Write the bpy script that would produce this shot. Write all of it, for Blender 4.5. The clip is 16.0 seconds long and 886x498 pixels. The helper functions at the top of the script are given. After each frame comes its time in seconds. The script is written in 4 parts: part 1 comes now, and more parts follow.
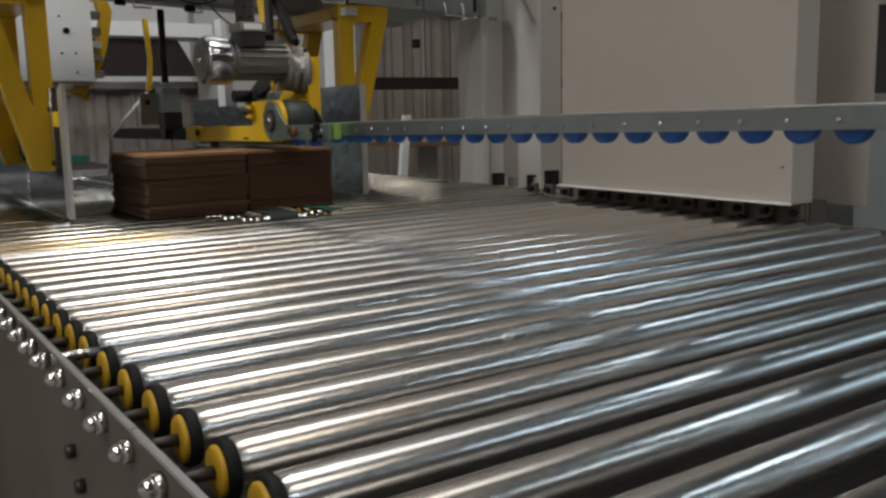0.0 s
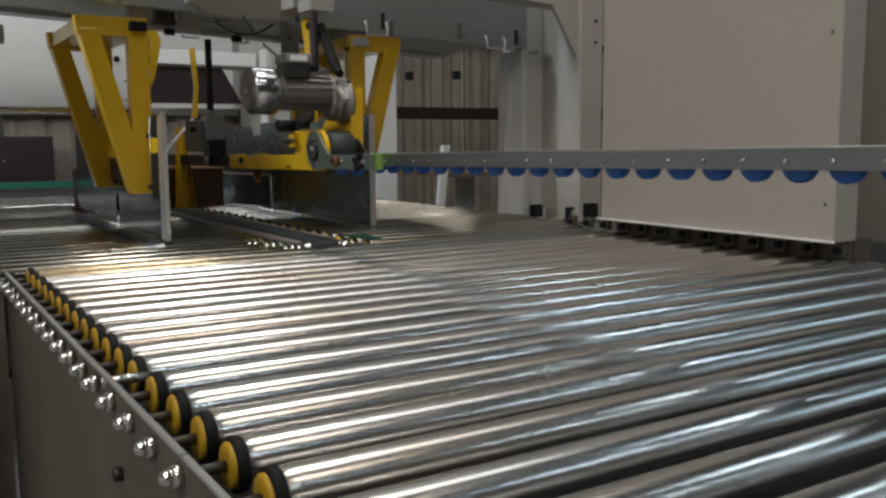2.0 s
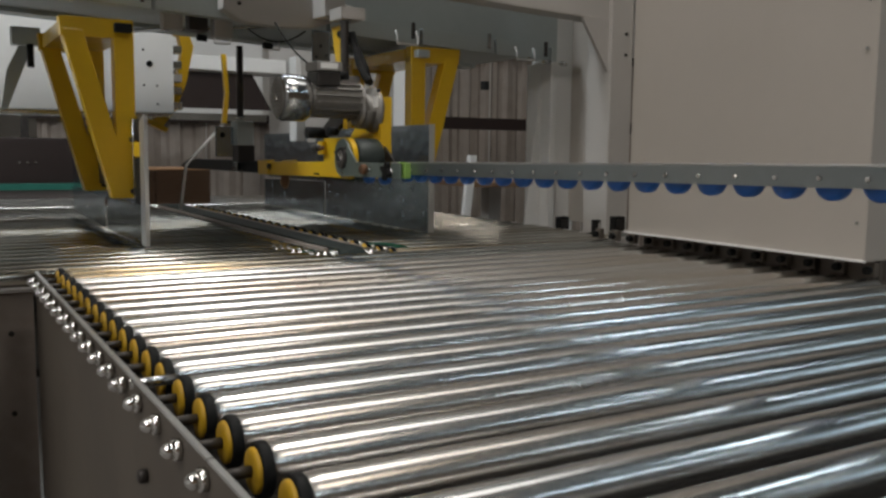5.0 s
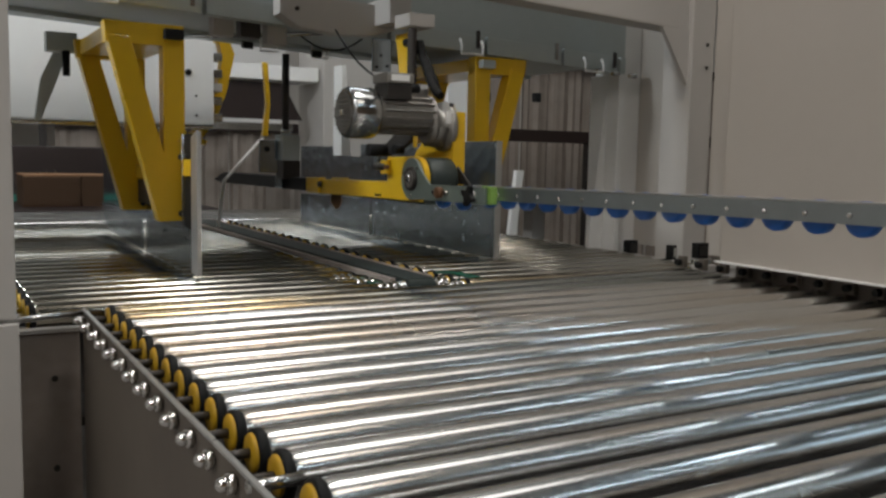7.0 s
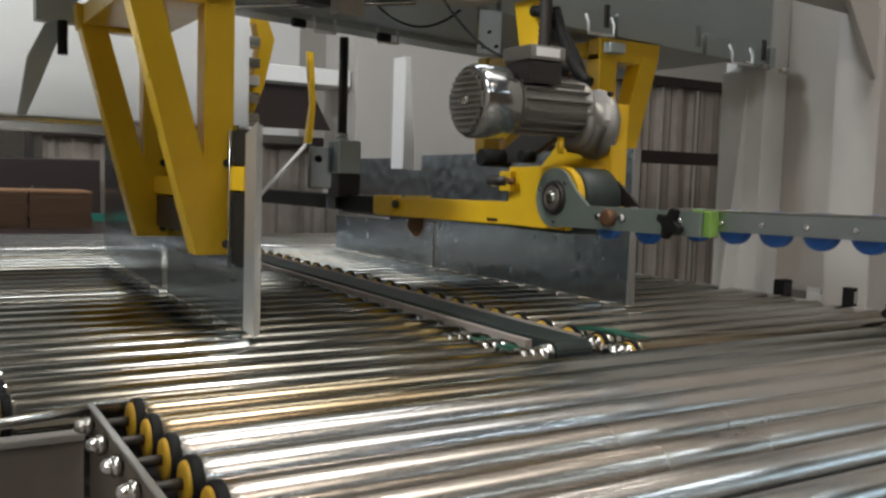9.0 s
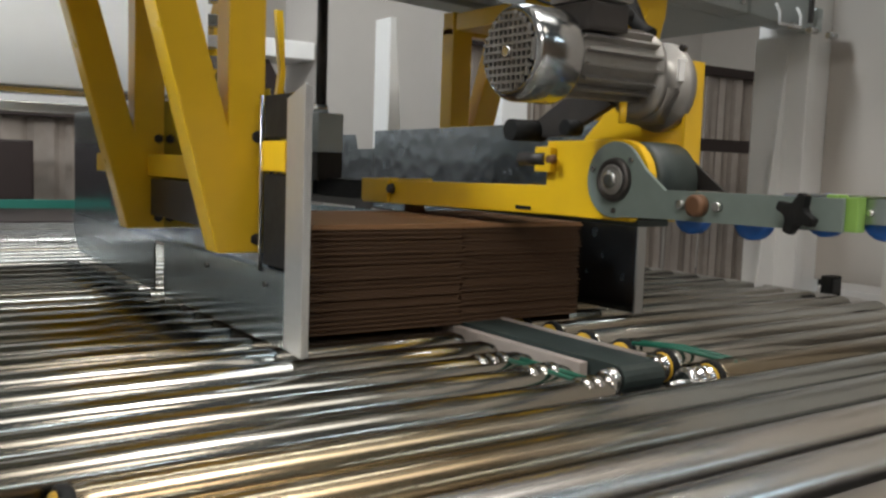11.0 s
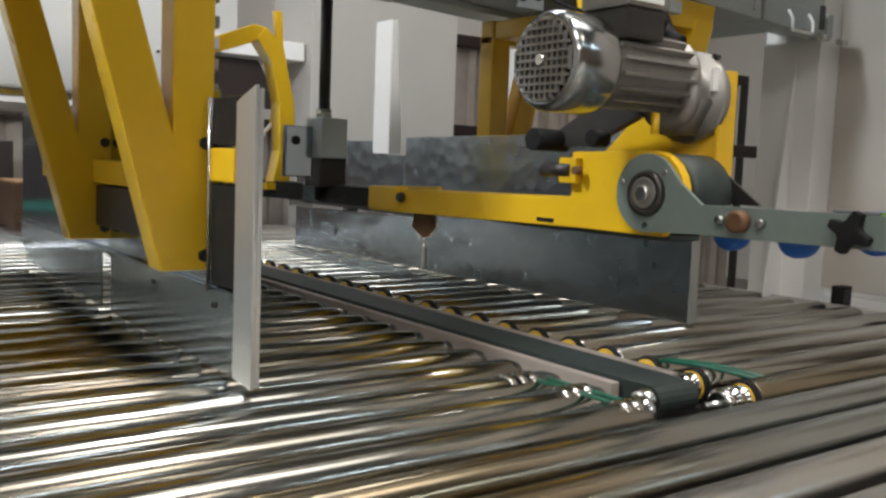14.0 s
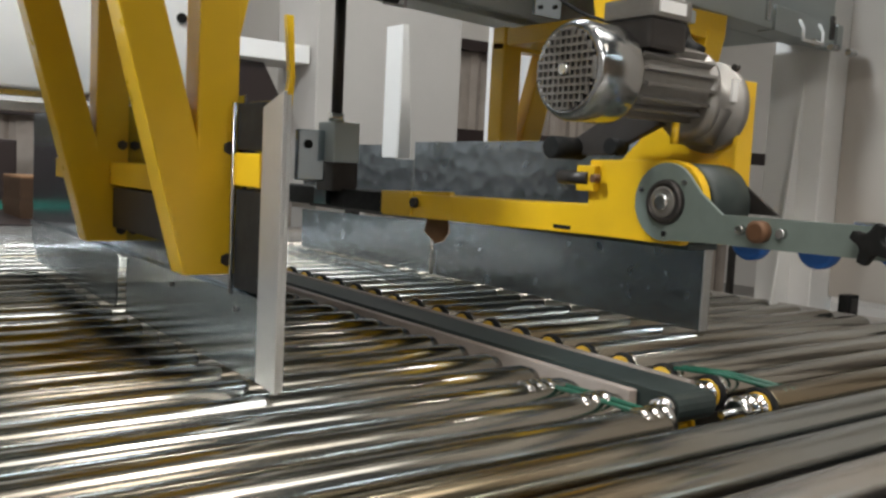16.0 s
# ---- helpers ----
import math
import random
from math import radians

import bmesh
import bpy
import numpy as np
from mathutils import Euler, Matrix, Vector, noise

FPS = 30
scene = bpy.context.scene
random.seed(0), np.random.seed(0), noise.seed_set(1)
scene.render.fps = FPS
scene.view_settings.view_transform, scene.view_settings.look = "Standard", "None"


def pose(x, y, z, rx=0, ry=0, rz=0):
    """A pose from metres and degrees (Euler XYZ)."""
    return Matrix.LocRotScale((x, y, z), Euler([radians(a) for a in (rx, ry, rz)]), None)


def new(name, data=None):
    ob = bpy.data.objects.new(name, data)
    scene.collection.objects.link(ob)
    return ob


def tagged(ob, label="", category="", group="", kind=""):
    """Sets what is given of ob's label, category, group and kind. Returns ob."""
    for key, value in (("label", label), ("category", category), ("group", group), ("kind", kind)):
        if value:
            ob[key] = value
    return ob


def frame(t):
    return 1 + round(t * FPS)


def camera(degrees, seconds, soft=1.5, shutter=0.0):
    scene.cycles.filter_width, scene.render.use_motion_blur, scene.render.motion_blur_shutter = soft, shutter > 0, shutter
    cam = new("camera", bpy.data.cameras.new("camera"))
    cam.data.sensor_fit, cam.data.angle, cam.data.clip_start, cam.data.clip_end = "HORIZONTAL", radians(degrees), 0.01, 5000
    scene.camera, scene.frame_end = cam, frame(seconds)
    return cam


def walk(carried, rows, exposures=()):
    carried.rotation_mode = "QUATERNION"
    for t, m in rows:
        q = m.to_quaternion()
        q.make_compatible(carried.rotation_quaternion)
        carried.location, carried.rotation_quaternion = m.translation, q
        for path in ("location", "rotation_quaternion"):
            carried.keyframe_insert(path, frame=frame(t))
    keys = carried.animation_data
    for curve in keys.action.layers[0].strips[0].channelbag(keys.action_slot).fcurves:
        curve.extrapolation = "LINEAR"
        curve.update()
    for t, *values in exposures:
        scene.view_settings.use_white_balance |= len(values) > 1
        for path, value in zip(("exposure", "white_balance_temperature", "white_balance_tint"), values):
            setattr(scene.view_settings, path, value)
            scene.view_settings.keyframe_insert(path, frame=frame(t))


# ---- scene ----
cam = camera(52.6, 16.0, soft=2.6)
METRES, EYE, TILT, LEAN, TURN = 1.7, 1.17, 0.0, 0.0, -34.05
ROWS = [
    (0.0, 0.0, 0.0, 0.0, -0.19, -8.8, 1.21),
    (0.5, -0.0053, 0.0027, 0.0022, 0.3, -7.58, 0.98),
    (1.0, -0.0071, 0.0008, 0.0025, 1.17, -7.16, 0.74),
    (1.5, -0.0073, -0.0045, 0.0034, 1.8, -7.09, 0.65),
    (2.0, -0.0077, -0.0072, 0.005, 2.1, -6.96, 0.4),
    (2.5, -0.0075, -0.0082, 0.0052, 2.13, -6.68, 0.14),
    (3.0, -0.0085, -0.0083, 0.005, 2.38, -6.43, -0.16),
    (3.5, -0.0099, -0.0091, 0.0052, 2.74, -6.39, -0.25),
    (4.0, -0.0088, -0.0101, 0.0051, 3.06, -6.32, -0.34),
    (6.5, -0.0495, 0.0398, 0.0088, 4.36, -6.45, -1.15),
    (7.0, -0.1388, 0.1289, 0.0252, 3.98, -5.94, -1.23),
    (7.5, -0.2359, 0.2132, 0.0222, 3.24, -4.71, -1.56),
    (8.0, -0.2767, 0.3439, 0.0156, 3.27, -4.72, -1.68),
    (8.5, -0.3168, 0.4469, 0.01, 3.42, -4.52, -1.78),
    (11.0, -0.4342, 0.7537, -0.0045, -0.11, -5.32, -1.92),
    (11.5, -0.4444, 0.7648, -0.0078, -0.84, -5.38, -1.99),
    (12.0, -0.4505, 0.7725, -0.0037, -1.2, -5.48, -2.06),
    (12.5, -0.4527, 0.7771, -0.0017, -1.44, -5.51, -2.08),
    (13.0, -0.4586, 0.7793, 0.0008, -1.71, -5.47, -2.14),
    (13.5, -0.4668, 0.7835, 0.0024, -1.82, -5.32, -2.17),
    (14.0, -0.4755, 0.7867, 0.0041, -1.62, -5.29, -2.2),
    (14.5, -0.4784, 0.7853, 0.0051, -1.46, -5.32, -2.18),
    (15.0, -0.48, 0.7847, 0.0055, -1.3, -5.18, -2.21),
    (15.5, -0.4829, 0.7852, 0.0051, -1.61, -4.97, -2.27),
    (16.0, -0.4965, 0.7832, 0.0068, -1.87, -5.12, -2.83),
]
EXPOSURES = [(0.0, -0.45), (4.0, -0.42), (6.5, -0.38), (7.5, -0.2), (8.7, 0.0), (10.8, 0.37), (16.0, 0.53)]
walk(cam, [(t, pose(0, 0, EYE, TILT, LEAN, TURN) @ pose(METRES * x, METRES * y, METRES * z, 90 + pitch, roll, yaw)) for t, x, y, z, yaw, pitch, roll in ROWS], EXPOSURES)

# ---------------------------------------------------------------- world and lights
world = bpy.data.worlds.new("world")
scene.world = world
world.use_nodes = True
bg = world.node_tree.nodes["Background"]
bg.inputs[0].default_value, bg.inputs[1].default_value = (0.55, 0.6, 0.7, 1), 0.01


# unseen ceiling lamps: x, y, height, half length, half width, watts, colour
WARM, NEUTRAL, COOL, SOFT, WHITISH = (1.0, 0.93, 0.84), (1.0, 0.97, 0.93), (0.70, 0.88, 1.0), (1.0, 0.88, 0.74), (0.88, 0.95, 1.0)
# rows with negative x are added fill for faces that came out dark
LAMPS = [(1.7, 1.6, 4.7, 1.4, 0.5, 13, NEUTRAL), (1.25, 1.90, 4.5, 0.32, 0.28, 47, NEUTRAL), (-1.7, 0.6, 4.3, 0.9, 0.45, 65, NEUTRAL),
         (1.3, 4.6, 4.6, 1.7, 0.15, 45, WHITISH), (-1.1, 2.95, 3.3, 0.3, 0.2, 85, WHITISH),
         (1.3, -0.8, 4.6, 0.5, 0.3, 17, SOFT), (-2.6, 6.2, 4.6, 0.9, 0.15, 40, NEUTRAL),
         (4.6, 3.4, 4.9, 0.22, 0.22, 18, WARM), (5.0, 6.5, 4.9, 0.9, 0.2, 34, WARM), (5.2, -0.6, 5.0, 0.3, 0.3, 26, COOL),
         (1.0, -3.6, 5.0, 0.9, 0.12, 26, COOL), (5.0, -3.8, 5.0, 0.9, 0.12, 26, COOL), (-3.2, -2.6, 4.4, 0.9, 0.45, 125, NEUTRAL)]


def tube_light(x, y, z, sx, sy, power, colour):
    """A ceiling lamp: an area lamp just under its glowing diffuser."""
    data = bpy.data.lights.new("hall_lamp", "AREA")
    data.shape, data.size, data.size_y, data.energy, data.color = "RECTANGLE", sx, sy, power, colour
    ob = new("hall_lamp", data)
    ob.matrix_world = pose(x, y, z)
    return ob


# ---------------------------------------------------------------- materials
def material(name, colour, rough=0.5, metal=0.0, grain=0.0, scale=20.0, stretch=(1, 1, 1), stain=0.0, stain_scale=3.0, dark=None, bump=0.0,
             rough_var=0.0, dimples=0.0, emit=None, aniso=0.0, random=0.0, coat=0.0):
    m = bpy.data.materials.new(name)
    m.use_nodes = True
    nt = m.node_tree
    n, l = nt.nodes, nt.links
    b = n["Principled BSDF"]
    b.inputs["Roughness"].default_value, b.inputs["Metallic"].default_value = rough, metal
    b.inputs["Base Color"].default_value = (*colour, 1)
    b.inputs["Coat Weight"].default_value = coat
    if aniso:
        b.inputs["Anisotropic"].default_value = aniso
    if emit:
        b.inputs["Emission Color"].default_value, b.inputs["Emission Strength"].default_value = (*emit[:3], 1), emit[3]
    tc = n.new("ShaderNodeTexCoord")
    mp = n.new("ShaderNodeMapping")
    mp.inputs["Scale"].default_value = stretch
    l.new(tc.outputs["Object"], mp.inputs["Vector"])
    last = None
    dark = dark or tuple(c * 0.55 for c in colour)
    if random:
        info = n.new("ShaderNodeObjectInfo")
        off = n.new("ShaderNodeVectorMath")
        off.operation = "ADD"
        mul = n.new("ShaderNodeVectorMath")
        mul.operation = "SCALE"
        mul.inputs[0].default_value = (7.3, 3.1, 5.7)
        l.new(info.outputs["Random"], mul.inputs["Scale"])
        l.new(tc.outputs["Object"], off.inputs[0])
        l.new(mul.outputs[0], off.inputs[1])
        l.new(off.outputs[0], mp.inputs["Vector"])
    fine = n.new("ShaderNodeTexNoise")
    fine.inputs["Scale"].default_value, fine.inputs["Detail"].default_value = scale, 6
    l.new(mp.outputs[0], fine.inputs["Vector"])
    big = n.new("ShaderNodeTexNoise")
    big.inputs["Scale"].default_value, big.inputs["Detail"].default_value = stain_scale, 5
    l.new(mp.outputs[0], big.inputs["Vector"])
    if grain or stain:
        ramp = n.new("ShaderNodeMapRange")
        ramp.inputs[1].default_value, ramp.inputs[2].default_value = 0.35, 0.7
        ramp.inputs[3].default_value, ramp.inputs[4].default_value = 0, grain
        l.new(fine.outputs[0], ramp.inputs[0])
        ramp2 = n.new("ShaderNodeMapRange")
        ramp2.inputs[1].default_value, ramp2.inputs[2].default_value = 0.45, 0.75
        ramp2.inputs[3].default_value, ramp2.inputs[4].default_value = 0, stain
        l.new(big.outputs[0], ramp2.inputs[0])
        add = n.new("ShaderNodeMath")
        add.operation, add.use_clamp = "ADD", True
        l.new(ramp.outputs[0], add.inputs[0])
        l.new(ramp2.outputs[0], add.inputs[1])
        mix = n.new("ShaderNodeMix")
        mix.data_type = "RGBA"
        mix.inputs["A"].default_value, mix.inputs["B"].default_value = (*colour, 1), (*dark, 1)
        l.new(add.outputs[0], mix.inputs["Factor"])
        l.new(mix.outputs["Result"], b.inputs["Base Color"])
    if rough_var:
        rr = n.new("ShaderNodeMapRange")
        rr.inputs[1].default_value, rr.inputs[2].default_value = 0.3, 0.7
        rr.inputs[3].default_value, rr.inputs[4].default_value = max(rough - rough_var, 0.03), rough + rough_var
        l.new(big.outputs[0], rr.inputs[0])
        l.new(rr.outputs[0], b.inputs["Roughness"])
    if dimples:
        vor = n.new("ShaderNodeTexVoronoi")
        vor.inputs["Scale"].default_value = dimples
        l.new(mp.outputs[0], vor.inputs["Vector"])
        vr = n.new("ShaderNodeMapRange")
        vr.inputs[1].default_value, vr.inputs[2].default_value = 0.0, 0.75
        l.new(vor.outputs["Distance"], vr.inputs[0])
        bp = n.new("ShaderNodeBump")
        bp.inputs["Strength"].default_value, bp.inputs["Distance"].default_value = 0.32, 0.003
        l.new(vr.outputs[0], bp.inputs["Height"])
        l.new(bp.outputs[0], b.inputs["Normal"])
    if bump:
        bp = n.new("ShaderNodeBump")
        bp.inputs["Strength"].default_value, bp.inputs["Distance"].default_value = bump, 0.002
        l.new(fine.outputs[0], bp.inputs["Height"])
        l.new(bp.outputs[0], b.inputs["Normal"])
    return m


# the brown stain stands in for warm things reflected in the zinc
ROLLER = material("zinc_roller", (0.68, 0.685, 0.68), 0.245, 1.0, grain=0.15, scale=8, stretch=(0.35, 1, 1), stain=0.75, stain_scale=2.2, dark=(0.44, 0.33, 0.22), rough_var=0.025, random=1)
# squaring table rollers: darker than ROLLER, with amber patches
AMBER = material("dark_amber_roller", (0.40, 0.39, 0.355), 0.19, 1.0, grain=0.15, scale=8, stretch=(0.35, 1, 1), stain=1.0, stain_scale=2.6, dark=(0.24, 0.18, 0.10), rough_var=0.03, random=1)


def wear_track(m, start, end, dull):
    """Dulled, smeared track along a roller where the boxes run, between two lengths from its end."""
    n, l = m.node_tree.nodes, m.node_tree.links
    b = n["Principled BSDF"]
    tc, sep, info = n.new("ShaderNodeTexCoord"), n.new("ShaderNodeSeparateXYZ"), n.new("ShaderNodeObjectInfo")
    l.new(tc.outputs["Object"], sep.inputs[0])
    shift = n.new("ShaderNodeMapRange")
    shift.inputs[3].default_value, shift.inputs[4].default_value = -0.05, 0.05
    l.new(info.outputs["Random"], shift.inputs[0])
    at = n.new("ShaderNodeMath")
    at.operation = "ADD"
    l.new(sep.outputs[0], at.inputs[0])
    l.new(shift.outputs[0], at.inputs[1])
    ends = []
    for edge, lo, hi in ((start, 0, 1), (end, 1, 0)):
        r = n.new("ShaderNodeMapRange")
        r.interpolation_type = "SMOOTHSTEP"
        r.inputs[1].default_value, r.inputs[2].default_value = edge - 0.02, edge + 0.02
        r.inputs[3].default_value, r.inputs[4].default_value = lo, hi
        l.new(at.outputs[0], r.inputs[0])
        ends.append(r)
    both = n.new("ShaderNodeMath")
    both.operation = "MULTIPLY"
    l.new(ends[0].outputs[0], both.inputs[0])
    l.new(ends[1].outputs[0], both.inputs[1])
    scuff = n.new("ShaderNodeTexNoise")
    scuff.inputs["Scale"].default_value, scuff.inputs["Detail"].default_value = 14, 4
    l.new(tc.outputs["Object"], scuff.inputs["Vector"])
    amount = n.new("ShaderNodeMath")
    amount.operation = "MULTIPLY_ADD"
    amount.inputs[1].default_value, amount.inputs[2].default_value = dull * 0.8, dull * 0.6
    l.new(scuff.outputs[0], amount.inputs[0])
    extra = n.new("ShaderNodeMath")
    extra.operation = "MULTIPLY"
    l.new(both.outputs[0], extra.inputs[0])
    l.new(amount.outputs[0], extra.inputs[1])
    total = n.new("ShaderNodeMath")
    total.operation = "ADD"
    l.new(b.inputs["Roughness"].links[0].from_socket, total.inputs[0])
    l.new(extra.outputs[0], total.inputs[1])
    l.new(total.outputs[0], b.inputs["Roughness"])


wear_track(ROLLER, 0.45, 0.98, 0.02)


def fade_along(m, start, end, colour):
    """Turn a roller's colour into another one along its length."""
    n, l = m.node_tree.nodes, m.node_tree.links
    b = n["Principled BSDF"]
    tc, sep, r, mix = n.new("ShaderNodeTexCoord"), n.new("ShaderNodeSeparateXYZ"), n.new("ShaderNodeMapRange"), n.new("ShaderNodeMix")
    l.new(tc.outputs["Object"], sep.inputs[0])
    r.inputs[1].default_value, r.inputs[2].default_value = start, end
    l.new(sep.outputs[0], r.inputs[0])
    mix.data_type = "RGBA"
    l.new(r.outputs[0], mix.inputs["Factor"])
    l.new(b.inputs["Base Color"].links[0].from_socket, mix.inputs["A"])
    mix.inputs["B"].default_value = (*colour, 1)
    l.new(mix.outputs["Result"], b.inputs["Base Color"])



# last two infeed rollers: yellow near the left end, grey farther along
GOLD = material("yellow_tint_roller", (0.33, 0.27, 0.18), 0.22, 1.0, grain=0.2, scale=8, stretch=(0.35, 1, 1), stain=0.6, stain_scale=2.4, dark=(0.26, 0.15, 0.06), rough_var=0.03, random=1)
fade_along(GOLD, 0.35, 0.75, (0.40, 0.42, 0.41))
RAIL = material("wheel_rail_zinc", (0.42, 0.46, 0.47), 0.3, 1.0, grain=0.2, scale=40, stain=0.3, stain_scale=8, dark=(0.32, 0.35, 0.36))
ZINC = material("galvanized_sheet", (0.38, 0.45, 0.51), 0.13, 1.0, grain=0.2, scale=30, stain=0.25, stain_scale=6, dark=(0.26, 0.31, 0.35), rough_var=0.03)
SPANGLE = material("spangled_zinc", (0.41, 0.47, 0.52), 0.24, 1.0, grain=0.2, scale=40, stain=0.3, stain_scale=24, dark=(0.30, 0.36, 0.41), rough_var=0.04, dimples=21)
STEEL = material("bright_steel", (0.60, 0.60, 0.58), 0.25, 1.0, grain=0.2, scale=80, dark=(0.4, 0.39, 0.37))
CHROME = material("chrome_nut", (0.75, 0.74, 0.72), 0.14, 1.0)
SPUN = material("spun_steel_cover", (0.40, 0.41, 0.41), 0.2, 1.0, grain=0.25, scale=70, dark=(0.38, 0.38, 0.37), rough_var=0.05)
ALU = material("cast_aluminium", (0.33, 0.315, 0.295), 0.55, 0.9, grain=0.4, scale=60, bump=0.3, dark=(0.24, 0.225, 0.205))
YELLOW = material("yellow_paint", (0.74, 0.45, 0.012), 0.34, 0.0, grain=0.12, scale=40, stain=0.25, stain_scale=6, dark=(0.55, 0.33, 0.02), rough_var=0.08, coat=0.2)
YCAP = material("yellow_plastic_cap", (0.58, 0.34, 0.015), 0.5, grain=0.4, scale=50, stain=0.4, stain_scale=12, dark=(0.28, 0.17, 0.02), random=1)
BLACK = material("black_rubber", (0.010, 0.010, 0.010), 0.55, grain=0.4, scale=60, dark=(0.03, 0.03, 0.028))
BLACK.node_tree.nodes["Principled BSDF"].inputs["Specular IOR Level"].default_value = 0.15
BELT = material("dark_green_belt", (0.02, 0.03, 0.027), 0.5, grain=0.4, scale=70, dark=(0.045, 0.055, 0.05))
GREEN = material("green_round_belt", (0.008, 0.085, 0.05), 0.4)
LIME = material("lime_plastic", (0.24, 0.42, 0.09), 0.45, grain=0.2, scale=30)
BLUE = material("blue_wheel", (0.005, 0.09, 0.36), 0.4, grain=0.2, scale=40)
GREYGREEN = material("grey_green_paint", (0.43, 0.47, 0.46), 0.45, grain=0.12, scale=30, stain=0.25, stain_scale=2.5, dark=(0.34, 0.37, 0.36))
DISC = material("grey_green_disc", (0.17, 0.21, 0.19), 0.45, grain=0.2, scale=50)
BEIGE = material("beige_panel_paint", (0.47, 0.43, 0.385), 0.5, grain=0.06, scale=25, stain=0.25, stain_scale=1.6, dark=(0.37, 0.335, 0.295), bump=0.05)
CHEEK = material("worn_beige_bar", (0.33, 0.28, 0.245), 0.5, grain=0.3, scale=30, stain=0.4, stain_scale=5, dark=(0.2, 0.165, 0.14))
WHITE = material("white_paint", (0.82, 0.81, 0.79), 0.5, grain=0.06, scale=25, stain=0.15, stain_scale=2, dark=(0.6, 0.58, 0.55))
GREY = material("light_grey_paint", (0.46, 0.435, 0.405), 0.5, grain=0.08, scale=25, stain=0.25, stain_scale=2, dark=(0.36, 0.34, 0.315))
# beige steel made this dark to hold the shade on the side plates
SIDE = material("dull_shaded_plate", (0.125, 0.105, 0.085), 0.55, grain=0.1, scale=30, stain=0.5, stain_scale=4, dark=(0.075, 0.06, 0.05))
DARKSTEEL = material("dark_steel", (0.06, 0.054, 0.05), 0.45, 0.6, grain=0.3, scale=40)
BROWN = material("rusty_stub", (0.16, 0.08, 0.04), 0.6, 0.3, grain=0.4, scale=60)
# the stack's shade is mixed into this brown; CARDTOP is plain kraft
CARDSHADE = material("shaded_corrugated_card", (0.085, 0.044, 0.021), 0.8, grain=0.35, scale=60, stain=0.2, stain_scale=5, dark=(0.08, 0.04, 0.02), random=1)
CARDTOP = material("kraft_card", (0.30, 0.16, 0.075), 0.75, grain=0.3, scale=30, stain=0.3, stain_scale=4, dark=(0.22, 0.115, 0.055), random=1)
WOODBROWN = material("brown_stack", (0.22, 0.13, 0.07), 0.8, grain=0.4, scale=20, dark=(0.12, 0.07, 0.04))
DARKWALL = material("dark_cladding", (0.09, 0.075, 0.068), 0.7, grain=0.2, scale=10, stain=0.4, stain_scale=1.2)
DARKBROWN = material("dark_brown_paint", (0.025, 0.014, 0.012), 0.5, grain=0.2, scale=20)
WALLM = material("hall_wall_paint", (0.62, 0.60, 0.57), 0.7, grain=0.08, scale=12, stain=0.2, stain_scale=0.8, dark=(0.5, 0.48, 0.45))
# tan chosen for the brown bands that it reflects into the rollers
BACKWALL = material("reflected_tan_wall", (0.21, 0.13, 0.075), 0.8, grain=0.2, scale=8, stain=0.5, stain_scale=0.8, dark=(0.16, 0.11, 0.07))
FLOORM = material("concrete_floor", (0.22, 0.21, 0.2), 0.6, grain=0.3, scale=8, stain=0.4, stain_scale=1.0, dark=(0.14, 0.13, 0.12), rough_var=0.1)
# bluish so that the unseen ceiling gives the rollers cool reflections
CEIL = material("dark_ceiling", (0.10, 0.125, 0.13), 0.8, grain=0.2, scale=4)
GLOW = material("lamp_diffuser", (0.9, 0.9, 0.9), 0.5, emit=(1.0, 0.97, 0.92, 1.2))
# cool glow behind the added windows, there for the rollers to reflect
COOLGLOW = material("cool_glow", (0.5, 0.5, 0.5), 0.9, emit=(0.62, 0.84, 1.0, 3.2))
STRIP = material("pale_strip", (0.62, 0.62, 0.61), 0.4, 0.85, grain=0.15, scale=60, stain=0.2, stain_scale=5, dark=(0.48, 0.48, 0.47))
GREENEDGE = material("green_guide", (0.02, 0.17, 0.125), 0.5, grain=0.2, scale=20)
WRAP = material("taupe_curtain", (0.34, 0.29, 0.25), 0.5, grain=0.3, scale=14, stain=0.5, stain_scale=3, dark=(0.22, 0.18, 0.155))


# ---------------------------------------------------------------- mesh helpers
def box(bm, x0, x1, y0, y1, z0, z1, bevel=0.0):
    r = bmesh.ops.create_cube(bm, size=1, matrix=Matrix.Translation(((x0 + x1) / 2, (y0 + y1) / 2, (z0 + z1) / 2)) @ Matrix.Diagonal((abs(x1 - x0), abs(y1 - y0), abs(z1 - z0), 1)))
    if bevel:
        es = {e for v in r["verts"] for e in v.link_edges}
        bmesh.ops.bevel(bm, geom=list(es), offset=bevel, segments=2, affect="EDGES", profile=0.7)
    return bm


def prism(bm, points, axis, a, b, bevel=0.0):
    """A flat outline (two coordinates each) drawn out along an axis from a to b."""
    def place(p, d):
        return {"x": (d, p[0], p[1]), "y": (p[0], d, p[1]), "z": (p[0], p[1], d)}[axis]
    lo = [bm.verts.new(place(p, a)) for p in points]
    hi = [bm.verts.new(place(p, b)) for p in points]
    faces = [bm.faces.new(lo), bm.faces.new(hi[::-1])]
    k = len(points)
    for i in range(k):
        faces.append(bm.faces.new((lo[i], hi[i], hi[(i + 1) % k], lo[(i + 1) % k])))
    bmesh.ops.recalc_face_normals(bm, faces=faces)
    if bevel:
        es = {e for f in faces for e in f.edges}
        bmesh.ops.bevel(bm, geom=list(es), offset=bevel, segments=2, affect="EDGES", profile=0.7)
    return bm


